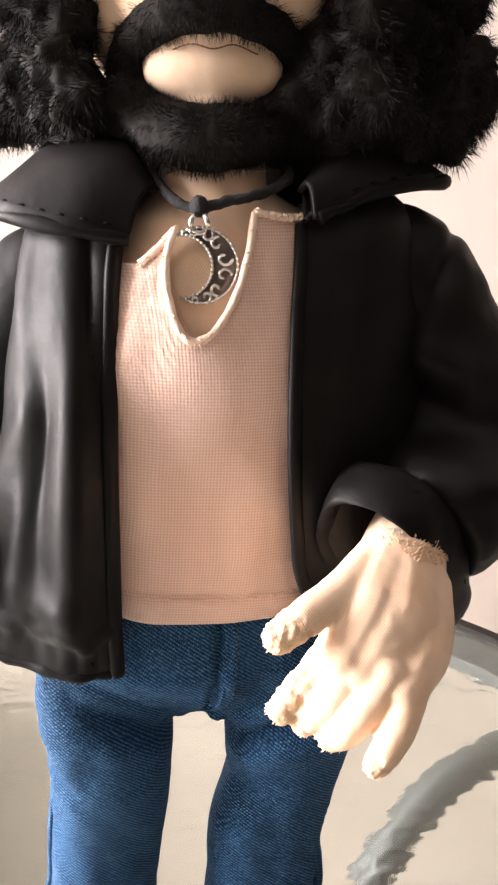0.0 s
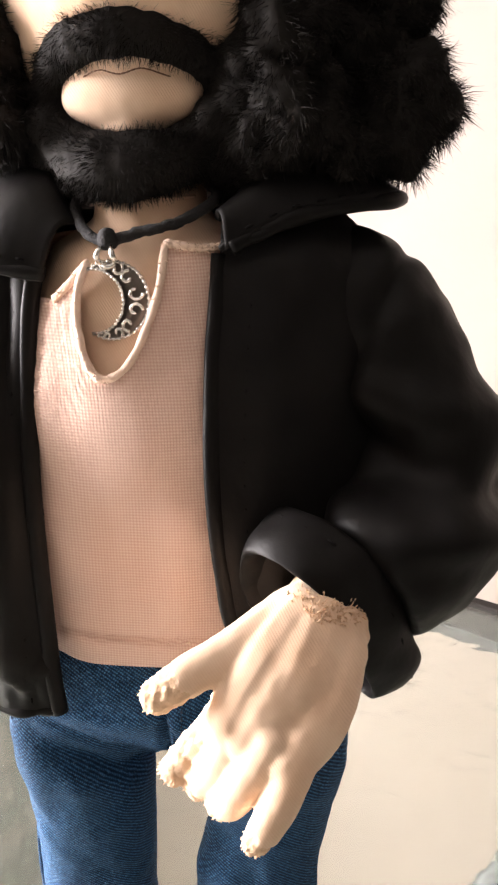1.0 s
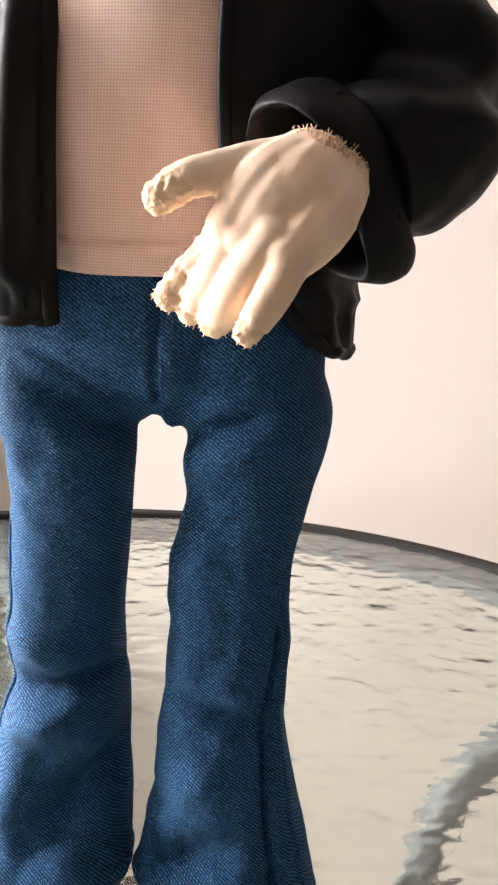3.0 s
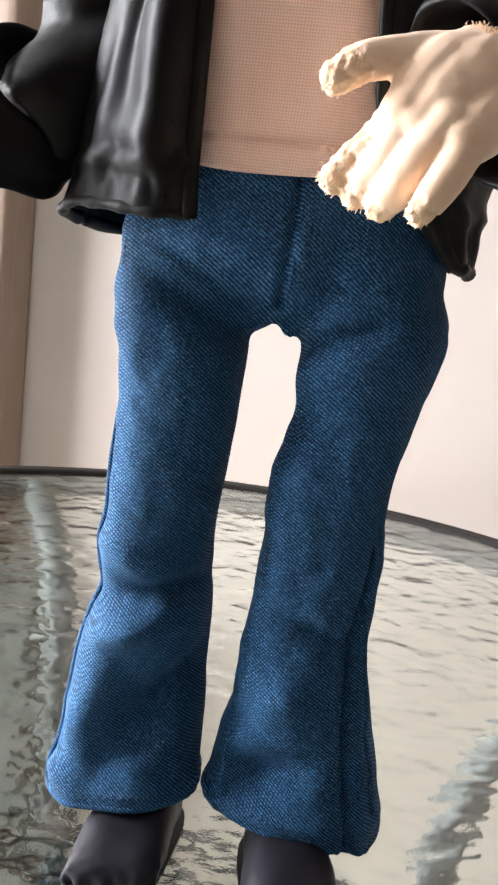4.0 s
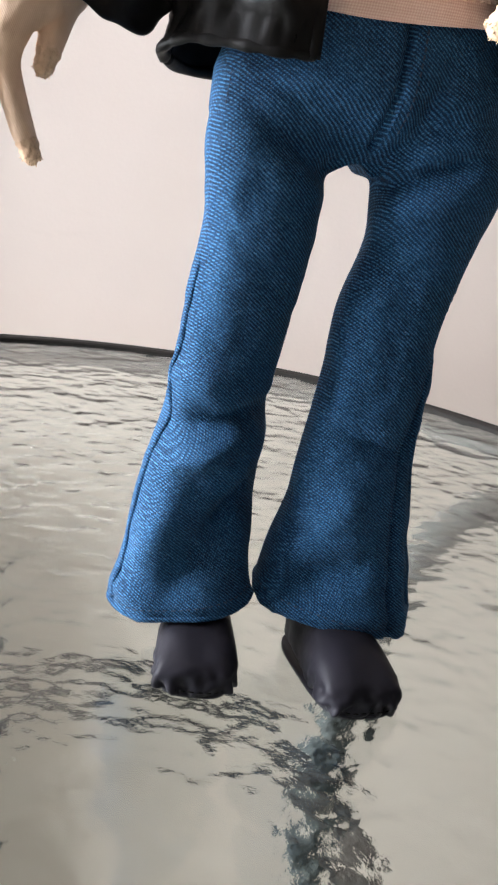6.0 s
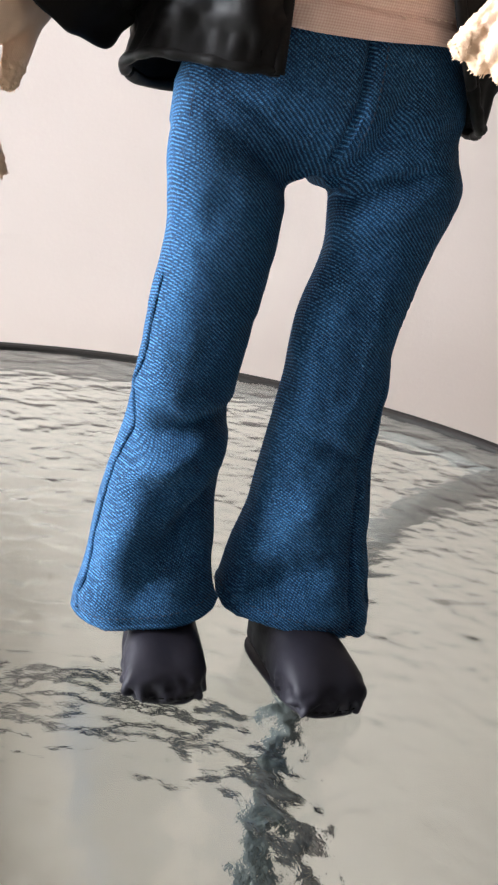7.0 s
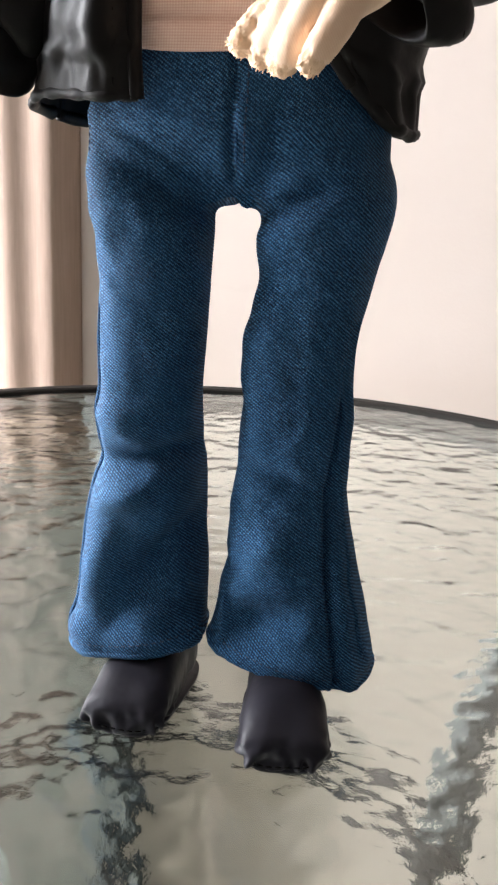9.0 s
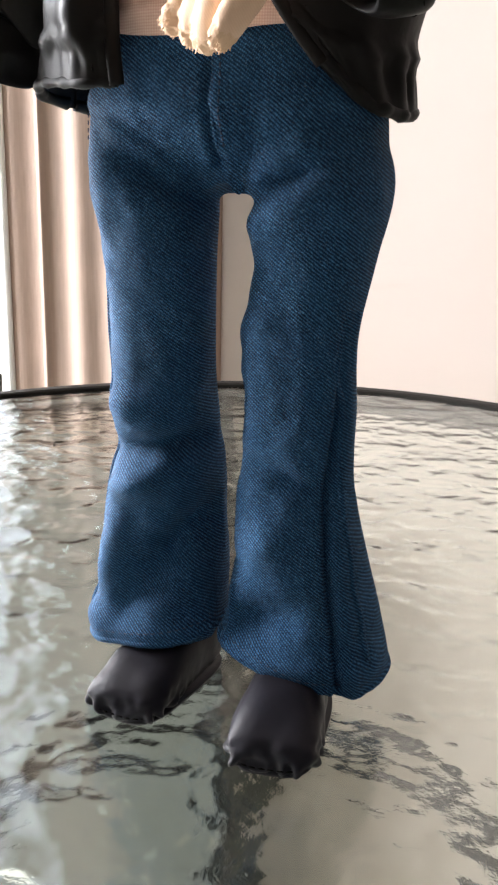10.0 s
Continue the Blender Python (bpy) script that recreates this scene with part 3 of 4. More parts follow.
RIGHT = [
    ([(0.0345, -0.0325, 0.2530), (0.0290, -0.0440, 0.2462), (0.0243, -0.0490, 0.2390)], [0.0098, 0.0104, 0.0074]),
    ([(0.0350, -0.0300, 0.2540), (0.0315, -0.0420, 0.2470), (0.0270, -0.0480, 0.2400)], [0.0100, 0.0112, 0.0078]),
    ([(0.0410, -0.0080, 0.2560), (0.0375, -0.0220, 0.2530), (0.0335, -0.0420, 0.2480)], [0.0090, 0.0112, 0.0100]),
    ([(0.0330, -0.0300, 0.2560), (0.0260, -0.0440, 0.2500), (0.0205, -0.0490, 0.2420)], [0.0085, 0.0080, 0.0060]),
    ([(0.0400, -0.0320, 0.2500), (0.0375, -0.0460, 0.2425), (0.0330, -0.0530, 0.2360)], [0.0080, 0.0078, 0.0060]),
    ([(0.0300, -0.0300, 0.2575), (0.0200, -0.0420, 0.2545), (0.0110, -0.0490, 0.2515), (0.0050, -0.0505, 0.2475)], [0.0058, 0.0049, 0.0046, 0.0041]),
    ([(0.0210, -0.0440, 0.2440), (0.0150, -0.0445, 0.2360), (0.0095, -0.0460, 0.2300), (0.0065, -0.0465, 0.2265)], [0.0055, 0.0046, 0.0042, 0.0038]),
    ([(0.0245, -0.0490, 0.2420), (0.0190, -0.0505, 0.2340), (0.0145, -0.0490, 0.2270), (0.0120, -0.0470, 0.2238)], [0.0055, 0.0048, 0.0044, 0.0039]),
    ([(0.0295, -0.0520, 0.2400), (0.0245, -0.0540, 0.2320), (0.0200, -0.0525, 0.2250), (0.0178, -0.0505, 0.2222)], [0.0055, 0.0049, 0.0045, 0.0041]),
    ([(0.0345, -0.0530, 0.2370), (0.0320, -0.0575, 0.2300), (0.0290, -0.0595, 0.2245), (0.0268, -0.0600, 0.2210)], [0.0050, 0.0042, 0.0038, 0.0033]),
]
LEFT = [
    ([(-0.0945, 0.0180, 0.2360), (-0.1040, 0.0110, 0.2290), (-0.1145, -0.0010, 0.2200)], [0.0070, 0.0074, 0.0082]),
    ([(-0.1090, 0.0060, 0.2240), (-0.1160, -0.0030, 0.2190), (-0.1220, -0.0080, 0.2100)], [0.0078, 0.0072, 0.0052]),
    ([(-0.1060, 0.0080, 0.2240), (-0.1080, 0.0020, 0.2170), (-0.1100, -0.0030, 0.2070), (-0.1110, -0.0040, 0.2020)], [0.0060, 0.0046, 0.0040, 0.0034]),
    ([(-0.1180, -0.0060, 0.2160), (-0.1210, -0.0070, 0.2030), (-0.1170, -0.0060, 0.1880), (-0.1125, -0.0045, 0.1770)], [0.0056, 0.0042, 0.0038, 0.0032]),
    ([(-0.1210, -0.0060, 0.2170), (-0.1280, -0.0080, 0.2040), (-0.1280, -0.0070, 0.1910), (-0.1260, -0.0060, 0.1820)], [0.0056, 0.0042, 0.0038, 0.0034]),
    ([(-0.1230, -0.0010, 0.2170), (-0.1330, -0.0010, 0.2050), (-0.1350, 0.0000, 0.1940), (-0.1340, 0.0010, 0.1860)], [0.0054, 0.0042, 0.0038, 0.0032]),
]
for forms in (RIGHT, LEFT):
    cloth = palm(forms)
    if forms is RIGHT:
        WRIST = BVHTree.FromBMesh(cloth)
    tips = [(Vector(line[-1]), Vector(line[-2]), radii[-1]) for line, radii in forms[5 if forms is RIGHT else 2:]]
    raw = set()
    for f in cloth.faces:
        c = f.calc_center_median()
        for n, (tip, knuckle, r) in enumerate(tips):
            reach = 1.9 if n < 2 else 1.15
            if (c - tip).length < r * reach + 0.0006 * wavy(c, 500):
                raw.add(f)
    if forms is RIGHT:
        a, b = Vector((0.0225, -0.0400, 0.2455)), Vector((0.0070, -0.0455, 0.2275))
        for f in cloth.faces:
            c = f.calc_center_median()
            t = (c - a).dot(b - a) / (b - a).length_squared
            if 0.0 < t < 1.1 and (c - a - (b - a) * t).length < 0.0062 and f.normal.dot(Vector((-0.80, 0.10, 0.60))) > 0.48 + 0.25 * wavy(c, 380):
                raw.add(f)
    for v in {v for f in raw for v in f.verts}:
        v.co += v.normal * (0.0006 * wavy(v.co, 700) - 0.0002)
    absorb(doll, cloth, 0, raw)
    ends = bmesh.new()
    rnd = random.Random(11)
    for line, radii in forms[5 if forms is RIGHT else 2:]:
        tip, way = Vector(line[-1]), (Vector(line[-1]) - Vector(line[-2])).normalized()
        for _ in range(40):
            off = Vector((rnd.uniform(-1, 1), rnd.uniform(-1, 1), rnd.uniform(-1, 1))).normalized()
            p = tip + off * radii[-1] * 0.55
            q = tip + (way * 0.9 + off).normalized() * radii[-1] * rnd.uniform(0.92, 1.12)
            tube(ends, [p, (p + q) / 2, q], [0.00034, 0.00030, 0.00012], 4)
    absorb(doll, ends, 3)
# frayed wrist under the cuff
bm = bmesh.new()
rnd = random.Random(5)
for _ in range(320):
    u = rnd.random()
    start = Vector((0.0258 + 0.0215 * u + rnd.uniform(-.0008, .0008), -0.10, 0.2660 - 0.0090 * u ** 1.4 + rnd.uniform(-.0016, .0016)))
    p, normal, _, _ = WRIST.ray_cast(start, Vector((0, 1, 0)))
    if p:
        q = p + normal * rnd.uniform(0.0001, 0.0006) + Vector((rnd.uniform(-.0010, .0010), rnd.uniform(-.0004, .0004), rnd.uniform(-.0010, .0010)))
        tube(bm, [p - normal * 0.0003, (p + q) / 2 + normal * 0.0003, q], [0.00018, 0.00016, 0.00008], 4)
absorb(doll, bm, 3)
tagged(link("doll", doll, BODY_MATS), "cloth doll with black fur hair and beard standing on glass", "doll")

# ---- jeans ----
jeans = thing("doll_jeans", (-0.013, 0.025, 0.012), "flared blue denim doll jeans worn by the cloth doll", "jeans")
bm = bmesh.new()
skin_rings(bm, [oval(-0.0125, 0.0215, 0.240, 0.040, 0.026, power=2.3), oval(-0.0130, 0.0220, 0.228, 0.0445, 0.0285, power=2.3), oval(-0.0135, 0.0230, 0.210, 0.0485, 0.030, power=2.35),
                oval(-0.0135, 0.0275, 0.198, 0.0485, 0.0265, power=2.4), oval(-0.0135, 0.0330, 0.1868, 0.0440, 0.0180, power=2.2)])


def hem_lift(cx, side):
    return lambda x, y: 0.004 * (-side) * (x - cx) / 0.028 + 0.05 * (y - 0.025)


LEGS = {
    -1: [(-0.0398, 0.0222, 0.2060, 0.0208, 0.0225), (-0.0408, 0.0210, 0.1880, 0.0210, 0.0215), (-0.0404, 0.0222, 0.1650, 0.0190, 0.0178), (-0.0429, 0.0274, 0.1400, 0.0189, 0.0162), (-0.0449, 0.0335, 0.1150, 0.0177, 0.0177),
         (-0.0460, 0.0375, 0.0900, 0.0198, 0.0202), (-0.0485, 0.0405, 0.0620, 0.0229, 0.0221), (-0.0496, 0.0405, 0.0400, 0.0242, 0.0227), (-0.0511, 0.0375, 0.0205, 0.0263, 0.0243)],
    1: [(0.0107, 0.0237, 0.2060, 0.0226, 0.0225), (0.0157, 0.0241, 0.1880, 0.0227, 0.0225), (0.0147, 0.0259, 0.1650, 0.0187, 0.0182), (0.0093, 0.0281, 0.1400, 0.0189, 0.0155), (0.0087, 0.0305, 0.1150, 0.0193, 0.0148),
        (0.0071, 0.0338, 0.0900, 0.0200, 0.0154), (0.0080, 0.0378, 0.0620, 0.0234, 0.0196), (0.0084, 0.0406, 0.0420, 0.0277, 0.0226), (0.0093, 0.0428, 0.0200, 0.0310, 0.0251)],
}
hems = {}
for side, rows in LEGS.items():
    fine = spline(rows, 40)
    rings = []
    for x, y, z, rx, ry in fine:
        k = max(0.0, (0.06 - z) / 0.06)
        lift = hem_lift(x, side)
        rings.append(oval(x, y, z, rx, ry, 48, 2.25, lambda px, py: k * 1.6 * lift(px, py)))
    hems[side] = rings[-1]
    skin_rings(bm, rings)
for x, z, r in ((-0.0205, 0.1870, 0.0042), (-0.0072, 0.1872, 0.0040)):
    tube(bm, [(x, 0.014, z), (x, 0.045, z)], [r, r], 16)
cloth = fused(bm, 0.00095, 7)


SEAM = spline(LEGS[1], 60)
LEG_LINE = {side: ([q[2] for q in rows][::-1], [q[1] for q in rows][::-1]) for side, rows in LEGS.items()}


def jean_folds(p):
    d = 0.0007 * wavy(p, 60) + 0.0005 * wavy(p, 130)
    x, z = p.x, p.z
    line = np.interp(z, [0.193, 0.1985, 0.207, 0.218, 0.229], [-0.0082, -0.0072, -0.0058, -0.0050, -0.0050])
    d += (-0.0020 * gauss(x - line + 0.0022, 0.0011) + 0.0003 * gauss(x - line - 0.0022, 0.0022)) * (1 if z > 0.192 else 0)
    axis = LEG_LINE[-1 if x < -0.0135 else 1]
    mid_y = np.interp(z, axis[0], axis[1])
    front = min(1.0, max(0.12, (mid_y + 0.006 - p.y) / 0.014))
    if x < -0.0135:
        # crease under the knee, the ridge below it, and the long hollow that runs down to the hem
        d += -0.0042 * gauss(z - 0.0960 - 0.18 * (x + 0.045), 0.0050) * gauss(x + 0.040, 0.022) + 0.0034 * gauss(z - 0.0830 - 0.32 * (x + 0.045), 0.0055) * gauss(x + 0.049, 0.012)
        d += 0.0026 * gauss(z - 0.1100, 0.0070) * gauss(x + 0.052, 0.014)
        d += -0.0068 * gauss(z - 0.0520 - 0.85 * (x + 0.042), 0.0115) * gauss(x + 0.036, 0.018) + 0.0024 * gauss(x + 0.063 - 0.12 * (z - 0.04), 0.007) * gauss(z - 0.045, 0.024)
        d += -0.0040 * gauss(z - 0.1880 + 0.55 * (x + 0.03), 0.0055) * gauss(x + 0.030, 0.014) + 0.0014 * gauss(z - 0.0250, 0.0045)
    else:
        d += -0.0036 * gauss(z - 0.1850 - 0.42 * (x - 0.004), 0.0036) * gauss(x - 0.013, 0.016) + 0.0012 * gauss(z - 0.1755 - 0.42 * (x - 0.004), 0.0060) * gauss(x - 0.006, 0.020)
        d += -0.0056 * gauss(z - 0.0380 - 0.30 * (x + 0.004), 0.0085) * gauss(x + 0.002, 0.014) - 0.0018 * gauss(z - 0.0930 + 0.3 * (x - 0.01), 0.0050) * gauss(x - 0.008, 0.016)
        d += 0.0028 * gauss(z - 0.0680, 0.0120) * gauss(x - 0.002, 0.012) + 0.0016 * gauss(z - 0.0250, 0.0050) - 0.0022 * gauss(x - 0.0060 - 0.3 * (z - 0.21), 0.0040) * gauss(z - 0.2080, 0.016)
        row = SEAM[int(np.interp(-z, [-q[2] for q in SEAM], range(60)))]
        if z < 0.150 and p.y < row[1]:
            u = np.interp(z, [0.02, 0.06, 0.10, 0.13], [0.66, 0.70, 0.84, 0.95])
            d += -0.0024 * gauss(x - row[0] - u * row[3], 0.0010) + 0.0012 * gauss(x - row[0] - (u + 0.13) * row[3], 0.0020)
    return 1.5 * d * front


push(cloth, jean_folds)
FRONT = BVHTree.FromBMesh(cloth)


def on_jeans(x, z, way=(0, 1, 0), off=0.0003):
    """The point of the denim met from the front at x, z."""
    way = Vector(way).normalized()
    hit, normal, _, _ = FRONT.ray_cast(Vector((x, 0.02, z)) - way * 0.2, way)
    return tuple(hit + normal * off) if hit else (x, 0.0, z)


part("trousers", cloth, DENIM, jeans, "blue twill denim legs and seat")
for side in (-1, 1):
    bm = bmesh.new()
    ring = hems[side]
    pts = []
    for p in ring + ring[:1]:
        hit, normal, _, _ = FRONT.find_nearest(p + Vector((0, 0, 0.0014)))
        pts.append(tuple(hit - normal * 0.0006))
    tube(bm, pts, [0.0013] * len(pts), 8, 100)
    part("hem", bm, DENIM, jeans, "turned denim hem")
    bm = bmesh.new()
    stitches(bm, [FRONT.find_nearest(p + Vector((0, 0, 0.0050)))[0] for p in ring[24:] + ring[:1]], 0.0026, 0.0016, 0.00022, (0, -0.0003, 0))
    part("hem_stitching", bm, BLUE_THREAD, jeans, "navy stitches along the hem")
    bm = bmesh.new()
    line = []
    for x, y, z, rx, ry in spline(LEGS[side], 24)[7:]:
        off = 0.93
        if z > 0.020:
            hit, normal, _, _ = FRONT.find_nearest(Vector((x + side * rx * off, y - ry * math.sqrt(max(0.0, 1 - off ** 2.25)) ** 0.9, z)))
            line.append(tuple(hit - normal * 0.0002))
    tube(bm, line, [0.0003, 0.0009] + [0.0012] * (len(line) - 2), 8, 90)
    part("side_seam", bm, DENIM, jeans, "raised side seam of the leg")
# fly placket and its stitching, pocket stitching at the hip
fly = [(-0.0050, 0.2290), (-0.0050, 0.2180), (-0.0058, 0.2070), (-0.0072, 0.1985), (-0.0082, 0.1930)]
bm = bmesh.new()
line = [on_jeans(x, z, off=-0.0004) for x, z in fly]
tube(bm, line, [0.0005, 0.0006, 0.0006, 0.0006, 0.0005], 8, 40)
part("fly_placket", bm, DENIM, jeans, "folded fly placket")
bm = bmesh.new()
stitches(bm, [on_jeans(x + 0.0026, z) for x, z in fly[:4]], 0.0022, 0.0015, 0.00034, (0, -0.0002, 0))
part("fly_stitching", bm, BLUE_THREAD, jeans, "navy stitches down the fly")
bm = bmesh.new()
stitches(bm, [on_jeans(x, z, (0.5, 1, 0)) for x, z in ((-0.0485, 0.2180), (-0.0500, 0.2080), (-0.0505, 0.2000))], 0.0022, 0.0014, 0.00025, (0, -0.0001, 0))
part("pocket_stitching", bm, BLUE_THREAD, jeans, "navy stitches at the hip pocket")


# ---- shoes ----
def shoe(toe_x, toe_y, yaw, width, label):
    """A soft wedge-shaped shoe built in slices from heel to toe, with a gathered toe seam."""
    at = Matrix.Translation((toe_x, toe_y, 0)) @ Matrix.Rotation(radians(yaw), 4, "Z")
    root = thing("doll_shoe", (toe_x, toe_y, 0.0), label, "shoe", "pair of doll shoes")
    # distance behind the toe, half width, height of the top
    slices = [(0.0002, 0.68, 0.0062), (0.0012, 0.84, 0.0094), (0.0032, 0.94, 0.0120), (0.0075, 1.0, 0.0145), (0.0140, 1.0, 0.0172), (0.0220, 0.97, 0.0200), (0.0300, 0.90, 0.0215), (0.0400, 0.84, 0.0220), (0.0500, 0.80, 0.0220), (0.0590, 0.68, 0.0200), (0.0620, 0.45, 0.0160)]
    bm = bmesh.new()
    rings = []
    for back, w, h in spline(slices, 40):
        ring = []
        for k in range(44):
            a = 2 * math.pi * k / 44
            c, q = math.cos(a), math.sin(a)
            x = width * w * math.copysign(abs(c) ** 0.62, c)
            z = 0.0010 + h * 0.30 + (h * 0.70 * abs(q) ** 0.72 if q > 0 else -h * 0.30 * abs(q) ** 0.45)
            ring.append(at @ Vector((x, back, z)))
        rings.append(ring)
    skin_rings(bm, rings)
    skin_rings(bm, [[at @ p for p in oval(0, 0.050, z, width * 0.62, 0.0085, 40, 2.4)] for z in (0.012, 0.024, 0.036)])
    upper = fused(bm, 0.0007, 4)

    def gather(p):
        q = at.inverted() @ p
        a = math.atan2(q.x, 0.022 - q.y)
        toe = min(1.0, max(0.15, (0.030 - q.y) / 0.016))
        low = gauss(q.z - 0.0032, 0.0024) * toe
        pleat = math.sin(a * 17 + 7 * wavy(p, 80)) * (0.5 + 1.2 * abs(wavy(p, 130)))
        return low * (0.0017 * pleat - 0.0002) + 0.0012 * toe * gauss(q.z - 0.0080, 0.0032) * wavy(p, 230) + 0.0008 * wavy(p, 85)

    push(upper, gather)
    part("upper", upper, SHOE, root, "gathered dark leather upper")
    outline = [at @ Vector((x, y, 0.0)) for x, y in [(c[0], c[1]) for c in oval(0, 0.031, 0, width * 0.95, 0.0305, 44, 3.6)]]
    bm = bmesh.new()
    skin_rings(bm, [[p + Vector((0, 0, z)) for p in outline] for z in (0.0003, 0.0018)])
    part("sole", bm, SHOE, root, "thin dark sole")
    bm = bmesh.new()
    line = [at @ Vector((c[0], c[1], 0.0034)) for c in oval(0, 0.031, 0, width * 1.01, 0.0318, 44, 3.4)]
    stitches(bm, [tuple(p) for p in line[28:39]], 0.0030, 0.0021, 0.00034)
    part("sole_stitching", bm, THREAD, root, "black stitches round the sole")


shoe(-0.0430, -0.0052, -1, 0.0150, "soft dark leather doll shoe with gathered toe stitching, beside its pair")
shoe(0.0190, -0.0092, 14, 0.0158, "soft dark leather doll shoe turned slightly outward")

# ---- shirt ----
shirt = thing("doll_shirt", (-0.011, 0.0, 0.230), "rose-beige linen doll shirt with a frayed scoop neck", "shirt")
SHIRT_ROWS = [(0.2285, -0.0115, 0.0205, 0.0395, 0.0275), (0.245, -0.0115, 0.0205, 0.0400, 0.0305), (0.270, -0.0112, 0.0205, 0.0395, 0.0325), (0.295, -0.0108, 0.0210, 0.0385, 0.0342), (0.312, -0.0100, 0.0215, 0.0345, 0.0325), (0.326, -0.0095, 0.0220, 0.0320, 0.0290), (0.337, -0.0095, 0.0225, 0.0285, 0.0262)]


SHIRT_FINE = spline(SHIRT_ROWS, 60)


def shirt_point(a, z):
    row = SHIRT_FINE
    k = min(range(60), key=lambda i: abs(row[i][0] - z))
    _, cx, cy, rx, ry = row[k]
    c, s = math.cos(a), math.sin(a)
    p = 2.5
    fold = 0.0009 * wavy((a * 0.05, z, 0), 70) + (0.0006 if z < 0.2362 else 0.0) - 0.0007 * gauss(z - 0.2368, 0.0008)
    fold += 0.0008 * gauss((a + math.pi / 2) * 0.03 - 0.35 * (z - 0.30) - 0.001, 0.0016) * gauss(z - 0.292, 0.018)
    return Vector((cx + (rx + fold) * math.copysign(abs(c) ** (2 / p), c), cy + (ry + fold) * math.copysign(abs(s) ** (2 / p), s), z))


# the height of the cloth's top edge over the breast, by x
def neck_height(x):
    if x < -0.0268:
        return 0.3325 - 0.0090 * min(1.0, (-0.0268 - x) / 0.0060) ** 0.8
    if x > 0.0020:
        return 0.3362 - 0.0016 * min(1.0, (x - 0.0020) / 0.009)
    if x < -0.0150:
        return 0.3062 + 0.0263 * ((-0.0150 - x) / 0.0118) ** 2.0
    return 0.3062 + 0.0300 * ((x + 0.0150) / 0.0170) ** 2.2


def neck_lean(p):
    """The corner beside the scoop leans in over the breast."""
    up = min(1.0, max(0.0, (p.z - 0.316) / 0.016))
    return p + Vector((0.0052 * up * up * gauss(p.x + 0.0268, 0.0075), -0.0006 * up, 0))


bm = bmesh.new()
cols, rws = 150, 80
verts = {}
hem_line, neck_line = [], []
for c in range(cols + 1):
    a = math.pi + math.pi * c / cols
    base = shirt_point(a, 0.30)
    top = neck_height(base.x)
    for r in range(rws + 1):
        z0 = 0.2292 + 0.0012 * math.sin(c * 0.07)
        z = z0 + (top - z0) * r / rws
        verts[c, r] = neck_lean(shirt_point(a, z))
    hem_line.append(verts[c, 0])
    neck_line.append(verts[c, rws])
grid = [[verts[c, r] for c in range(cols + 1)] for r in range(rws + 1)]
sheet(bm, grid, 0.0007)
part("front", bm, SHIRT, shirt, "rose-beige woven linen front")
bm = bmesh.new()
grid = [[shirt_point(math.pi * c / 40, 0.2292 + 0.106 * r / 20) for c in range(41)] for r in range(21)]
sheet(bm, grid, 0.0007)
part("back", bm, SHIRT, shirt)
bm = bmesh.new()
scoop = [p + Vector((0, -0.0005, 0)) for p in neck_line if -0.0280 < p.x < 0.0120]
tube(bm, [tuple(p) for p in scoop], [0.00100 + 0.00012 * math.sin(i * 2.1) for i in range(len(scoop))], 8, 140)
rnd = random.Random(9)
for p in scoop:
    for _ in range(3):
        q = p + Vector((rnd.uniform(-.0007, .0007), rnd.uniform(-.0009, 0), rnd.uniform(-.0007, .0007)))
        e = q + Vector((rnd.uniform(-.0012, .0012), rnd.uniform(-.0009, .0002), rnd.uniform(-.0010, .0010)))
        tube(bm, [q, (q + e) / 2, e], [0.00016, 0.00015, 0.00006], 4)
part("neck_edge", bm, EDGE, shirt, "rolled and frayed pale neck edge")
bm = bmesh.new()
stitches(bm, [p + Vector((0, -0.0004, 0.0072)) for p in hem_line[15:-15:6]], 0.0026, 0.0015, 0.0003, (0, -0.0002, 0))
part("hem_stitching", bm, EDGE, shirt, "pale stitches along the hem")

# ---- jacket ----
jacket = thing("doll_jacket", (-0.015, 0.020, 0.212), "open black faux-leather doll jacket with wide collar and turned cuffs", "jacket")
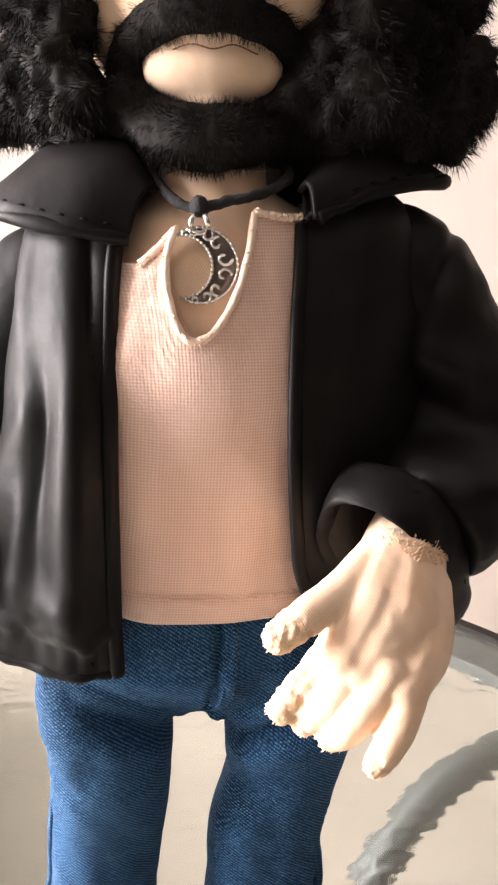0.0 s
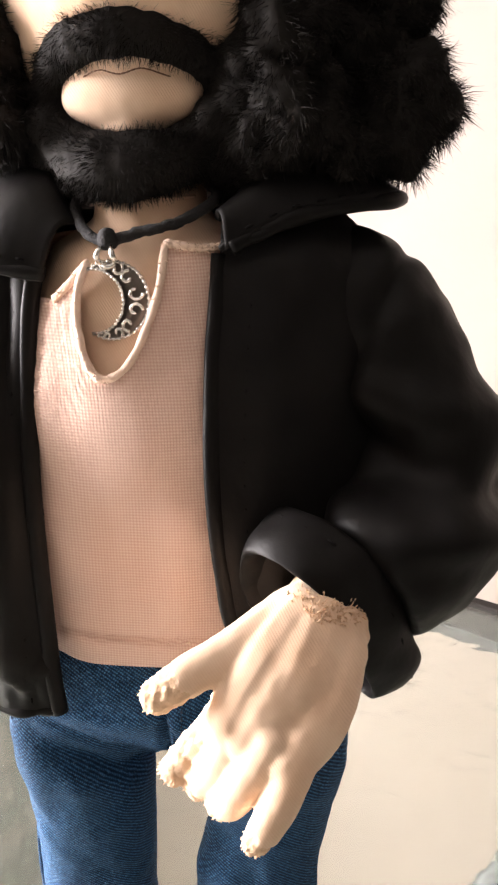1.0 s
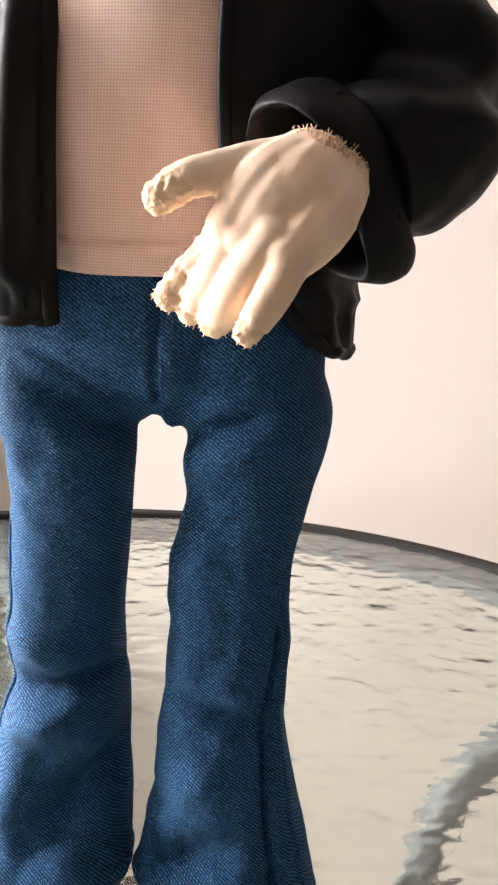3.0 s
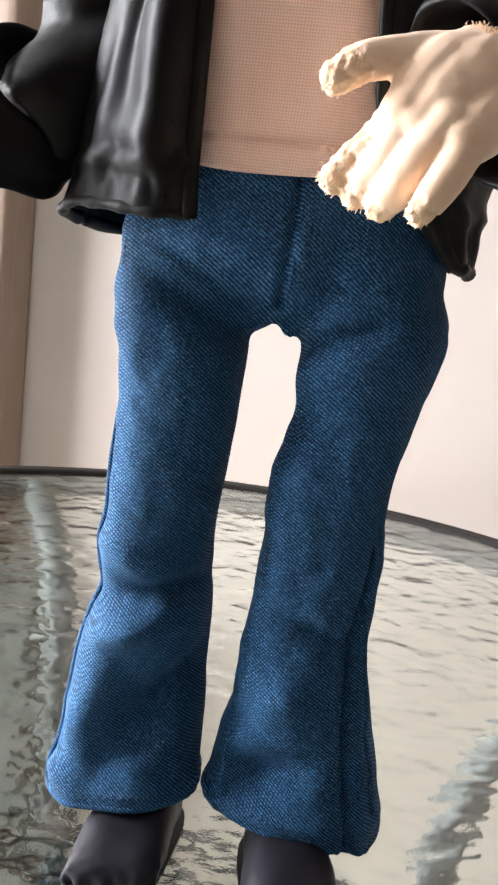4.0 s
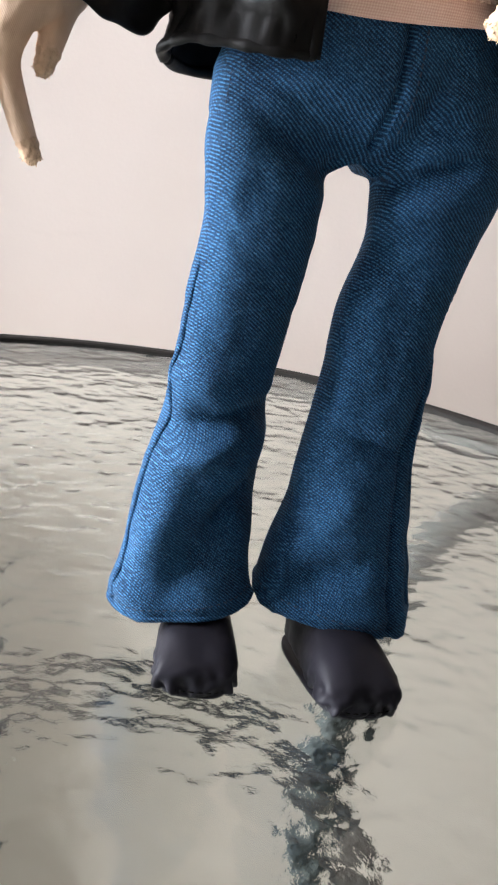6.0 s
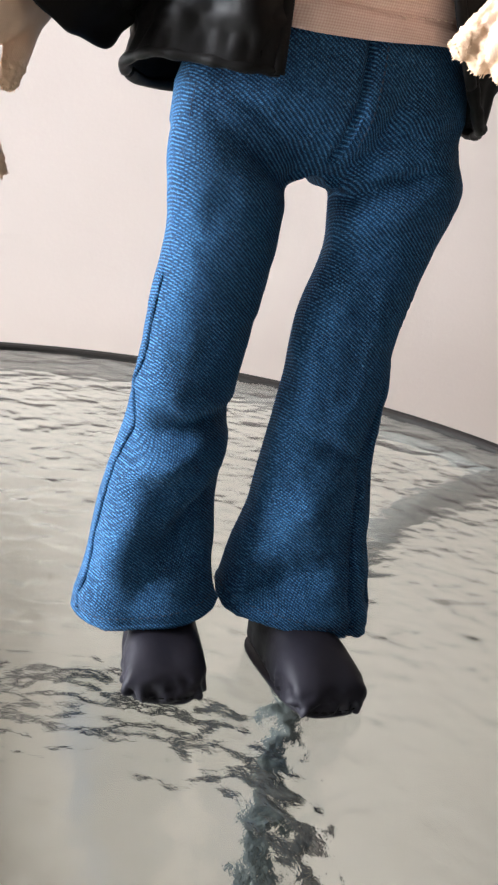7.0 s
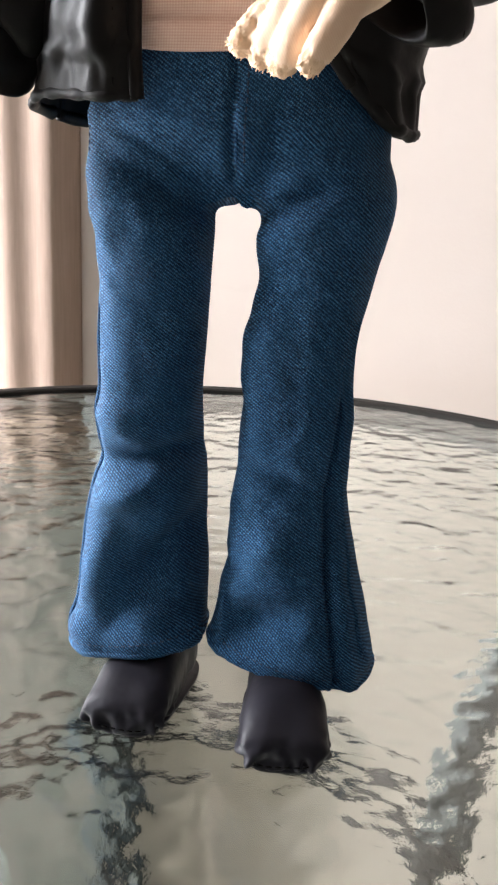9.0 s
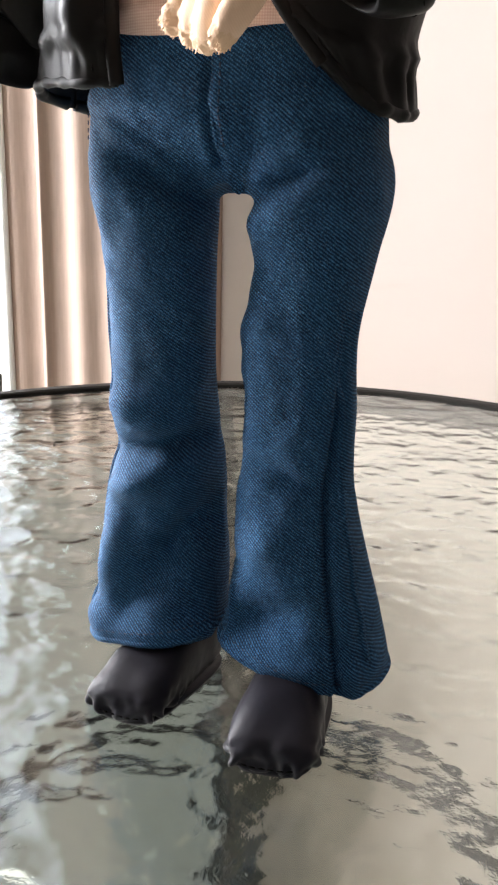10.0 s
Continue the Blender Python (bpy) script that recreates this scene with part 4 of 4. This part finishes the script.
# rings of the shell, from one front edge round the back to the other
SHELL = [
    (0.2140, [(-0.0346, -0.0100), (-0.0500, -0.0098), (-0.0680, -0.0010), (-0.0790, 0.0125), (-0.0700, 0.0400), (-0.0420, 0.0560), (-0.0110, 0.0600), (0.0210, 0.0525), (0.0378, 0.0390), (0.0412, 0.0255), (0.0370, 0.0110), (0.0270, -0.0020)]),
    (0.2300, [(-0.0350, -0.0110), (-0.0480, -0.0112), (-0.0640, -0.0040), (-0.0740, 0.0110), (-0.0680, 0.0380), (-0.0415, 0.0545), (-0.0110, 0.0585), (0.0215, 0.0515), (0.0385, 0.0350), (0.0415, 0.0190), (0.0340, 0.0010), (0.0195, -0.0095)]),
    (0.2450, [(-0.0350, -0.0115), (-0.0470, -0.0125), (-0.0620, -0.0060), (-0.0710, 0.0100), (-0.0660, 0.0360), (-0.0410, 0.0530), (-0.0110, 0.0570), (0.0230, 0.0510), (0.0430, 0.0340), (0.0460, 0.0140), (0.0320, -0.0075), (0.0135, -0.0130)]),
    (0.2800, [(-0.0350, -0.0112), (-0.0450, -0.0125), (-0.0560, -0.0065), (-0.0640, 0.0080), (-0.0610, 0.0320), (-0.0380, 0.0490), (-0.0110, 0.0530), (0.0210, 0.0480), (0.0430, 0.0330), (0.0450, 0.0120), (0.0300, -0.0080), (0.0108, -0.0140)]),
    (0.3100, [(-0.0345, -0.0065), (-0.0430, -0.0075), (-0.0550, -0.0010), (-0.0610, 0.0110), (-0.0590, 0.0300), (-0.0360, 0.0460), (-0.0110, 0.0490), (0.0190, 0.0450), (0.0440, 0.0330), (0.0470, 0.0140), (0.0320, -0.0040), (0.0110, -0.0085)]),
    (0.3290, [(-0.0335, -0.0010), (-0.0420, -0.0005), (-0.0530, 0.0060), (-0.0570, 0.0150), (-0.0550, 0.0280), (-0.0340, 0.0420), (-0.0110, 0.0450), (0.0160, 0.0420), (0.0420, 0.0320), (0.0450, 0.0170), (0.0320, 0.0010), (0.0120, -0.0025)]),
    (0.3400, [(-0.0305, 0.0030), (-0.0350, 0.0050), (-0.0440, 0.0110), (-0.0460, 0.0170), (-0.0440, 0.0270), (-0.0290, 0.0380), (-0.0110, 0.0400), (0.0120, 0.0380), (0.0330, 0.0300), (0.0350, 0.0190), (0.0270, 0.0070), (0.0120, 0.0020)]),
]
NCOL, NROW = 150, 70


def shell_point(s, z):
    """s from 0 at one front edge to 1 at the other."""
    zs = [row[0] for row in SHELL]
    u = np.interp(z, zs, range(len(zs)))
    line = SHELL_FINE[int(round(u / (len(zs) - 1) * (len(SHELL_FINE) - 1)))]
    k = s * (len(line) - 1)
    i = min(int(k), len(line) - 2)
    xy = line[i] * (1 - (k - i)) + line[i + 1] * (k - i)
    return Vector((xy[0], xy[1], z))


_fine = [spline(pts, 120) for _, pts in SHELL]
SHELL_FINE = [np.array(v).reshape(120, 2) for v in spline([np.array(f).ravel() for f in _fine], 200)]


def shell_fold(s, z):
    # long soft drapes on the front that hangs free, a pinch at the armpit
    d = 0.0
    if s < 0.42:
        d += 0.0042 * gauss(s - 0.150 - 0.35 * (z - 0.26), 0.034) * gauss(z - 0.268, 0.042) - 0.0040 * gauss(s - 0.078 - 0.10 * (z - 0.26), 0.036) * gauss(z - 0.258, 0.040)
        d += 0.0030 * gauss(s - 0.225 + 0.6 * (z - 0.24), 0.028) * gauss(z - 0.240, 0.026) - 0.0026 * gauss(z - 0.2285 - 0.05 * s, 0.0055) * gauss(s - 0.10, 0.07)
        d += -0.0036 * gauss(s - 0.175, 0.030) * gauss(z - 0.284, 0.009) + 0.0024 * gauss(s - 0.06, 0.024) * gauss(z - 0.312, 0.016)
    if s > 0.6:
        d += -0.0022 * gauss(s - 0.82, 0.03) * gauss(z - 0.290, 0.03) + 0.0010 * gauss(s - 0.92, 0.02) * gauss(z - 0.27, 0.05)
    d += 0.0008 * wavy((s * 0.4, z, 1.0), 45) + 0.0021 * gauss(z - 0.2225, 0.0050) * wavy((s * 1.0, z * 1.2, 4.0), 34) - 0.0014 * gauss(z - 0.2275 - 0.004 * wavy((s, 0, 2.0), 30), 0.0016)
    return d


# how far the hem hangs under or over the even line, round the shell
HEM_S = [0.0, 0.20, 0.27, 0.36, 0.45, 0.64, 0.73, 0.82, 0.91, 0.96, 1.0]
HEM_Z = [0.0, 0.0005, -0.0030, -0.0080, -0.0065, -0.0065, -0.0080, -0.0095, -0.0070, -0.0010, 0.0060]


def shell_panel(s0, s1, cols, z0=0.2148, z1=0.3400):
    grid = []
    for r in range(NROW + 1):
        z = z0 + (z1 - z0) * r / NROW
        row = []
        for c in range(cols + 1):
            s = s0 + (s1 - s0) * c / cols
            p = shell_point(s, max(z, 0.2140))
            e = shell_point(min(1, s + 0.01), max(z, 0.2140)) - shell_point(max(0, s - 0.01), max(z, 0.2140))
            out = Vector((-e.y, e.x, 0)).normalized() * -1.0
            sag = float(np.interp(s, HEM_S, HEM_Z)) - 0.0008 * gauss(s - 0.07, 0.05) if z < 0.24 else 0.0
            row.append(Vector((p.x, p.y, z + sag * max(0.0, (0.24 - z) / 0.0275))) + out * -shell_fold(s, z) * -1.0)
        grid.append(row)
    return grid


FRONT_A = shell_panel(0.0, 0.32, 70)
FRONT_B = shell_panel(0.72, 1.0, 60)
BACK = shell_panel(0.32, 0.72, 70)
for name, grid, text in (("front_panel", FRONT_A, "draped black front panel"), ("back_panel", BACK, ""), ("front_panel", FRONT_B, "flat black front panel")):
    bm = bmesh.new()
    sheet(bm, grid, 0.0012)
    part(name, bm, LEATHER, jacket, text)
# turned front edges, hem roll and their stitching
for grid, col, inward in ((FRONT_A, 0, 3), (FRONT_B, -1, -4)):
    bm = bmesh.new()
    line = [tuple(row[col] + Vector((0, -0.0004, 0))) for row in grid[::6]]
    tube(bm, line, [0.0023] * len(line), 12, 80, flat=0.7)
    part("front_edge", bm, LEATHER, jacket, "turned front edge")
    bm = bmesh.new()
    stitches(bm, [tuple(row[inward * 3 if inward > 0 else inward * 2] + Vector((0, -0.0004, 0))) for row in grid[::5]], 0.0048, 0.0022, 0.0004, (0, -0.0004, 0))
    part("edge_stitching", bm, THREAD, jacket, "black hand stitches")
for grid in (FRONT_A, BACK, FRONT_B):
    bm = bmesh.new()
    tube(bm, [tuple(p + Vector((0, 0, 0.0012))) for p in grid[0][::4]], [0.0021 + 0.0003 * math.sin(i * 2.3) for i in range(len(grid[0][::4]))], 10, 120, flat=0.8)
    part("hem_roll", bm, LEATHER, jacket, "rolled lower hem")
bm = bmesh.new()
stitches(bm, [tuple(p + Vector((0, -0.0002, 0))) for p in FRONT_A[3][2::6]], 0.0052, 0.0022, 0.00034, (0, -0.0002, 0))
part("hem_stitching", bm, THREAD, jacket, "coarse black stitches along the hem")


# collar: a wide flap lying outward, thicker where it is folded
COLLAR_IN = [(-0.0235, 0.0020, 0.3400), (-0.0300, 0.0080, 0.3490), (-0.0330, 0.0200, 0.3540), (-0.0280, 0.0330, 0.3570), (-0.0110, 0.0410, 0.3580), (0.0100, 0.0350, 0.3570), (0.0170, 0.0220, 0.3530), (0.0170, 0.0100, 0.3470), (0.0120, 0.0010, 0.3400)]
COLLAR_OUT = [(-0.0300, -0.0035, 0.3290), (-0.0470, -0.0035, 0.3320), (-0.0660, 0.0100, 0.3345), (-0.0620, 0.0400, 0.3360), (-0.0110, 0.0620, 0.3360), (0.0420, 0.0500, 0.3400), (0.0510, 0.0200, 0.3425), (0.0300, 0.0020, 0.3410), (0.0140, -0.0050, 0.3345)]
inner, outer = spline(COLLAR_IN, 110), spline(COLLAR_OUT, 110)
grid = []
for r in range(15):
    t = r / 14
    row = []
    for c in range(110):
        p = Vector(outer[c]) * (1 - t) + Vector(inner[c]) * t
        lift = 0.0042 * math.sin(math.pi * t) + 0.0006 * wavy(p, 90)
        row.append(p + Vector((0, -0.0008 * math.sin(math.pi * t), lift)))
    grid.append(row)
bm = bmesh.new()
sheet(bm, grid, 0.0016)
collar = part("collar", bm, LEATHER, jacket, "wide black turned-out collar")
bm = bmesh.new()
tube(bm, [tuple(p) for p in grid[0][::4]], [0.0019 + 0.0003 * math.sin(i * 1.9) for i in range(len(grid[0][::4]))], 10, 120)
part("collar_edge", bm, LEATHER, collar, "rolled collar edge")
bm = bmesh.new()
stitches(bm, [tuple(p + Vector((0, -0.0012, 0.0006))) for p in grid[1][::5]], 0.0052, 0.0020, 0.00034, (0, -0.0003, 0.0002))
part("collar_stitching", bm, THREAD, collar, "black stitches along the collar")
# folded corner of the collar
bm = bmesh.new()
for k in range(3):
    tube(bm, [(0.0125 + 0.002 * k, -0.0040, 0.3345 + 0.0008 * k), (0.0165 + 0.0025 * k, -0.0030, 0.3372), (0.0215 + 0.003 * k, -0.0005, 0.3398)], [0.0007, 0.0014, 0.0008], 8, 14)
part("collar_fold", bm, LEATHER, collar, "creased fold at the collar corner")


def sleeve(line, radii, folds, opening, back, depth, swell, text):
    """A creased sleeve whose end is turned back into a hollow band round the opening."""
    bm = bmesh.new()
    tube(bm, line, radii, 44, 60)
    cloth = fused(bm, 0.0011, 6)
    push(cloth, folds)
    arm = part("sleeve", cloth, LEATHER, jacket, text)
    lip = [Vector(p) for p in spline(opening * 3, 3 * 64)[64:128]]
    middle = sum(lip, Vector()) / 64
    back = Vector(back).normalized()
    # along the arm, and in or out of the opening: inside, lip, outside, end of the band
    profile = [(1.0, 0.84), (0.55, 0.90), (0.18, 0.93), (0.0, 0.97), (-0.06, 1.02), (0.02, 1.07), (0.25, 1.0 + swell), (0.6, 1.03 + swell), (0.85, 1.02 + swell), (1.0, 0.95 + swell), (0.9, 0.86)]
    rings = []
    for along, out in spline(profile, 30):
        rings.append([middle + (p - middle) * float(out) + back * float(along) * depth for p in lip])
    bm = bmesh.new()
    skin_rings(bm, rings, caps=False)
    push(bm, lambda p: 0.0009 * wavy(p, 130) + 0.0006 * wavy(p, 60))
    cuff = part("cuff", bm, LEATHER, arm, "turned-back black cuff")
    bm = bmesh.new()
    edge = [tuple(p) for p in rings[21]][::3]
    stitches(bm, edge + edge[:1], 0.0075, 0.0022, 0.00028)
    part("cuff_stitching", bm, THREAD, cuff, "black stitches round the cuff")
    return arm


def folds_right(p):
    d = 0.0012 * wavy(p, 55) + 0.0006 * wavy(p, 120)
    d += -0.0030 * gauss(p.z - 0.283 + 0.35 * (p.x - 0.060), 0.006) * gauss(p.y - 0.004, 0.016) + 0.0016 * gauss(p.z - 0.296 + 0.25 * (p.x - 0.06), 0.006)
    d += 0.0018 * gauss(p.z - 0.270 + 0.2 * (p.x - 0.06), 0.005) - 0.0016 * gauss(p.x - 0.049 - 0.5 * (p.z - 0.32), 0.003) * gauss(p.z - 0.318, 0.02)
    return 1.4 * d


def folds_left(p):
    d = 0.0012 * wavy(p, 50) + 0.0007 * wavy(p, 120)
    d += -0.0030 * gauss(p.z - 0.268 - 0.3 * (p.x + 0.075), 0.006) + 0.0022 * gauss(p.z - 0.280 - 0.3 * (p.x + 0.075), 0.007) + 0.002 * gauss(p.z - 0.250 - 0.5 * (p.x + 0.08), 0.006)
    return d


sleeve([(0.0300, 0.0230, 0.3200), (0.0425, 0.0220, 0.3160), (0.0530, 0.0190, 0.2970), (0.0600, 0.0130, 0.2745), (0.0580, 0.0030, 0.2640), (0.0500, -0.0050, 0.2585), (0.0455, -0.0090, 0.2560)],
       [0.0160, 0.0188, 0.0192, 0.0206, 0.0203, 0.0190, 0.0170], folds_right,
       [(0.0176, -0.0183, 0.2620), (0.0205, -0.0215, 0.2685), (0.0272, -0.0285, 0.2695), (0.0340, -0.0308, 0.2668), (0.0396, -0.0306, 0.2608), (0.0445, -0.0280, 0.2517), (0.0476, -0.0235, 0.2390), (0.0476, -0.0180, 0.2315), (0.0380, -0.0105, 0.2330), (0.0250, -0.0115, 0.2430), (0.0180, -0.0148, 0.2540)],
       (0.55, 0.70, 0.30), 0.0150, 0.14, "bent black sleeve with soft creases")
sleeve([(-0.0400, 0.0230, 0.3180), (-0.0540, 0.0220, 0.3120), (-0.0670, 0.0240, 0.2880), (-0.0760, 0.0250, 0.2610), (-0.0840, 0.0200, 0.2470), (-0.0880, 0.0160, 0.2405), (-0.0920, 0.0130, 0.2360)],
       [0.0150, 0.0180, 0.0180, 0.0185, 0.0185, 0.0170, 0.0140], folds_left,
       [(-0.0840, 0.0130, 0.2170), (-0.0905, 0.0050, 0.2180), (-0.0968, -0.0020, 0.2198), (-0.1070, -0.0085, 0.2270), (-0.1160, -0.0085, 0.2390), (-0.1150, 0.0060, 0.2490), (-0.1040, 0.0200, 0.2490), (-0.0900, 0.0260, 0.2370), (-0.0835, 0.0200, 0.2230)],
       (0.62, 0.30, 0.72), 0.0200, 0.02, "hanging black sleeve with soft creases")

# ---- necklace ----
necklace = thing("necklace", (-0.0133, -0.004, 0.316), "black wool cord necklace with an antique silver crescent moon pendant", "necklace")
cord_line = [(0.0040, 0.0260, 0.3470), (0.0090, 0.0120, 0.3455), (0.0080, 0.0040, 0.3430), (0.0020, -0.0010, 0.3402), (-0.0060, -0.0036, 0.3385), (-0.0128, -0.0046, 0.3368), (-0.0180, -0.0030, 0.3378), (-0.0222, 0.0015, 0.3410), (-0.0245, 0.0080, 0.3445), (-0.0230, 0.0260, 0.3470)]
bm = bmesh.new()
tube(bm, cord_line, [0.0013] * len(cord_line), 10, 120)
push(bm, lambda p: 0.00035 * wavy(p, 700) + 0.0003 * wavy(p, 330))
strands(bm, bm.copy(), 500, 0.0012, 0.0, 0.00005, lambda p: p.y < 0.02, 0)
part("cord", bm, CORD, necklace, "fuzzy black wool cord")
bm = bmesh.new()
ball(bm, (-0.0131, -0.0055, 0.3372), 0.0025, (1, 0.9, 1.05), 18)
push(bm, lambda p: 0.0005 * wavy(p, 500))
strands(bm, bm.copy(), 250, 0.0012, 0.0, 0.00005, lambda p: True, 0)
part("knot", bm, CORD, necklace, "black cord knot")
bm = bmesh.new()
for dx in (-0.0016, 0.0016):
    tube(bm, [(-0.0131 + dx, -0.0062, 0.3318), (-0.0131 + dx * 1.25, -0.0084, 0.3335), (-0.0131 + dx * 0.9, -0.0080, 0.3352), (-0.0131 + dx * 0.7, -0.0060, 0.3360)], [0.0006, 0.0007, 0.0006, 0.0004], 8, 16)
tube(bm, [(-0.0147, -0.0064, 0.3318), (-0.0131, -0.0068, 0.3312), (-0.0115, -0.0064, 0.3318)], [0.0006, 0.0007, 0.0006], 8, 12)
part("bail", bm, SILVER, necklace, "open silver bail")
# crescent in its own plane, then set on the breast
MOON = Matrix.Translation((-0.0128, -0.0062, 0.3234)) @ Matrix.Rotation(radians(-3), 4, "Y") @ Matrix.Rotation(radians(-8), 4, "X")
RO, RI, SHIFT = 0.0090, 0.0075, -0.0046
half = math.acos((RO ** 2 + SHIFT ** 2 - RI ** 2) / (2 * RO * abs(SHIFT)))


def moon_edges(k, n):
    """Outer and inner points at the k-th of n steps from tip to tip."""
    a = math.pi - half - (2 * math.pi - 2 * half) * k / n
    b_half = math.atan2(RO * math.sin(half), -RO * math.cos(half) - SHIFT)
    b = b_half - 2 * b_half * k / n
    return Vector((RO * math.cos(a), 0, RO * math.sin(a))), Vector((SHIFT + RI * math.cos(b), 0, RI * math.sin(b)))


bm = bmesh.new()
front, back = [], []
for k in range(61):
    o, i = moon_edges(k, 60)
    front.append([bm.verts.new(MOON @ (o * (1 - t) + i * t + Vector((0, -0.0004, 0)))) for t in (0, 0.5, 1)])
    back.append([bm.verts.new(MOON @ (o * (1 - t) + i * t + Vector((0, 0.0006, 0)))) for t in (0, 0.5, 1)])
for k in range(60):
    for c in range(2):
        bm.faces.new((front[k][c], front[k + 1][c], front[k + 1][c + 1], front[k][c + 1]))
        bm.faces.new((back[k][c], back[k][c + 1], back[k + 1][c + 1], back[k + 1][c]))
    bm.faces.new((front[k][0], back[k][0], back[k + 1][0], front[k + 1][0]))
    bm.faces.new((front[k][2], front[k + 1][2], back[k + 1][2], back[k][2]))
pendant = part("pendant", bm, OXIDE, necklace, "darkened silver crescent moon")
bm = bmesh.new()
for pick in (0, 1):
    tube(bm, [tuple(MOON @ (moon_edges(k, 40)[pick] * 0.985 + Vector((0, -0.0003, 0)))) for k in range(41)], [0.00032] * 41, 6)
part("border", bm, SILVER, pendant, "fine silver border wire")
bead_bm = bmesh.new()
ball(bead_bm, (0, 0, 0), 0.00050, (1, 1, 1), 8)
bead_mesh = bpy.data.meshes.new("bead")
bead_bm.to_mesh(bead_bm and bead_mesh)
bead_bm.free()
bead_mesh.materials.append(SILVER)
for poly in bead_mesh.polygons:
    poly.use_smooth = True
for pick, count in ((0, 30), (1, 24)):
    for k in range(count + 1):
        p = moon_edges(k, count)[pick]
        ob = new("bead", bead_mesh)
        ob.parent = pendant
        ob.matrix_basis = Matrix.Translation(pendant.matrix_world.inverted() @ (MOON @ (p * 0.995 + Vector((0, -0.0007, 0)))))
for k, (u, turn, size) in enumerate(((8, 1, 0.0012), (14, -1, 0.0016), (20, 1, 0.0018), (27, -1, 0.0021), (35, 1, 0.0019), (42, -1, 0.0017), (48, 1, 0.0013), (53, -1, 0.0009))):
    o, i = moon_edges(u, 60)
    mid = o * 0.5 + i * 0.5
    start = math.atan2(mid.z, mid.x)
    pts = []
    for s in range(15):
        a = start + turn * (0.4 + 4.9 * s / 14)
        r = size * (1.0 - 0.055 * s)
        pts.append(tuple(MOON @ (mid + Vector((r * math.cos(a), -0.0008, r * math.sin(a))))))
    bm = bmesh.new()
    tube(bm, pts, [0.00044] * 15, 7, 28)
    part("scroll", bm, SILVER, pendant)
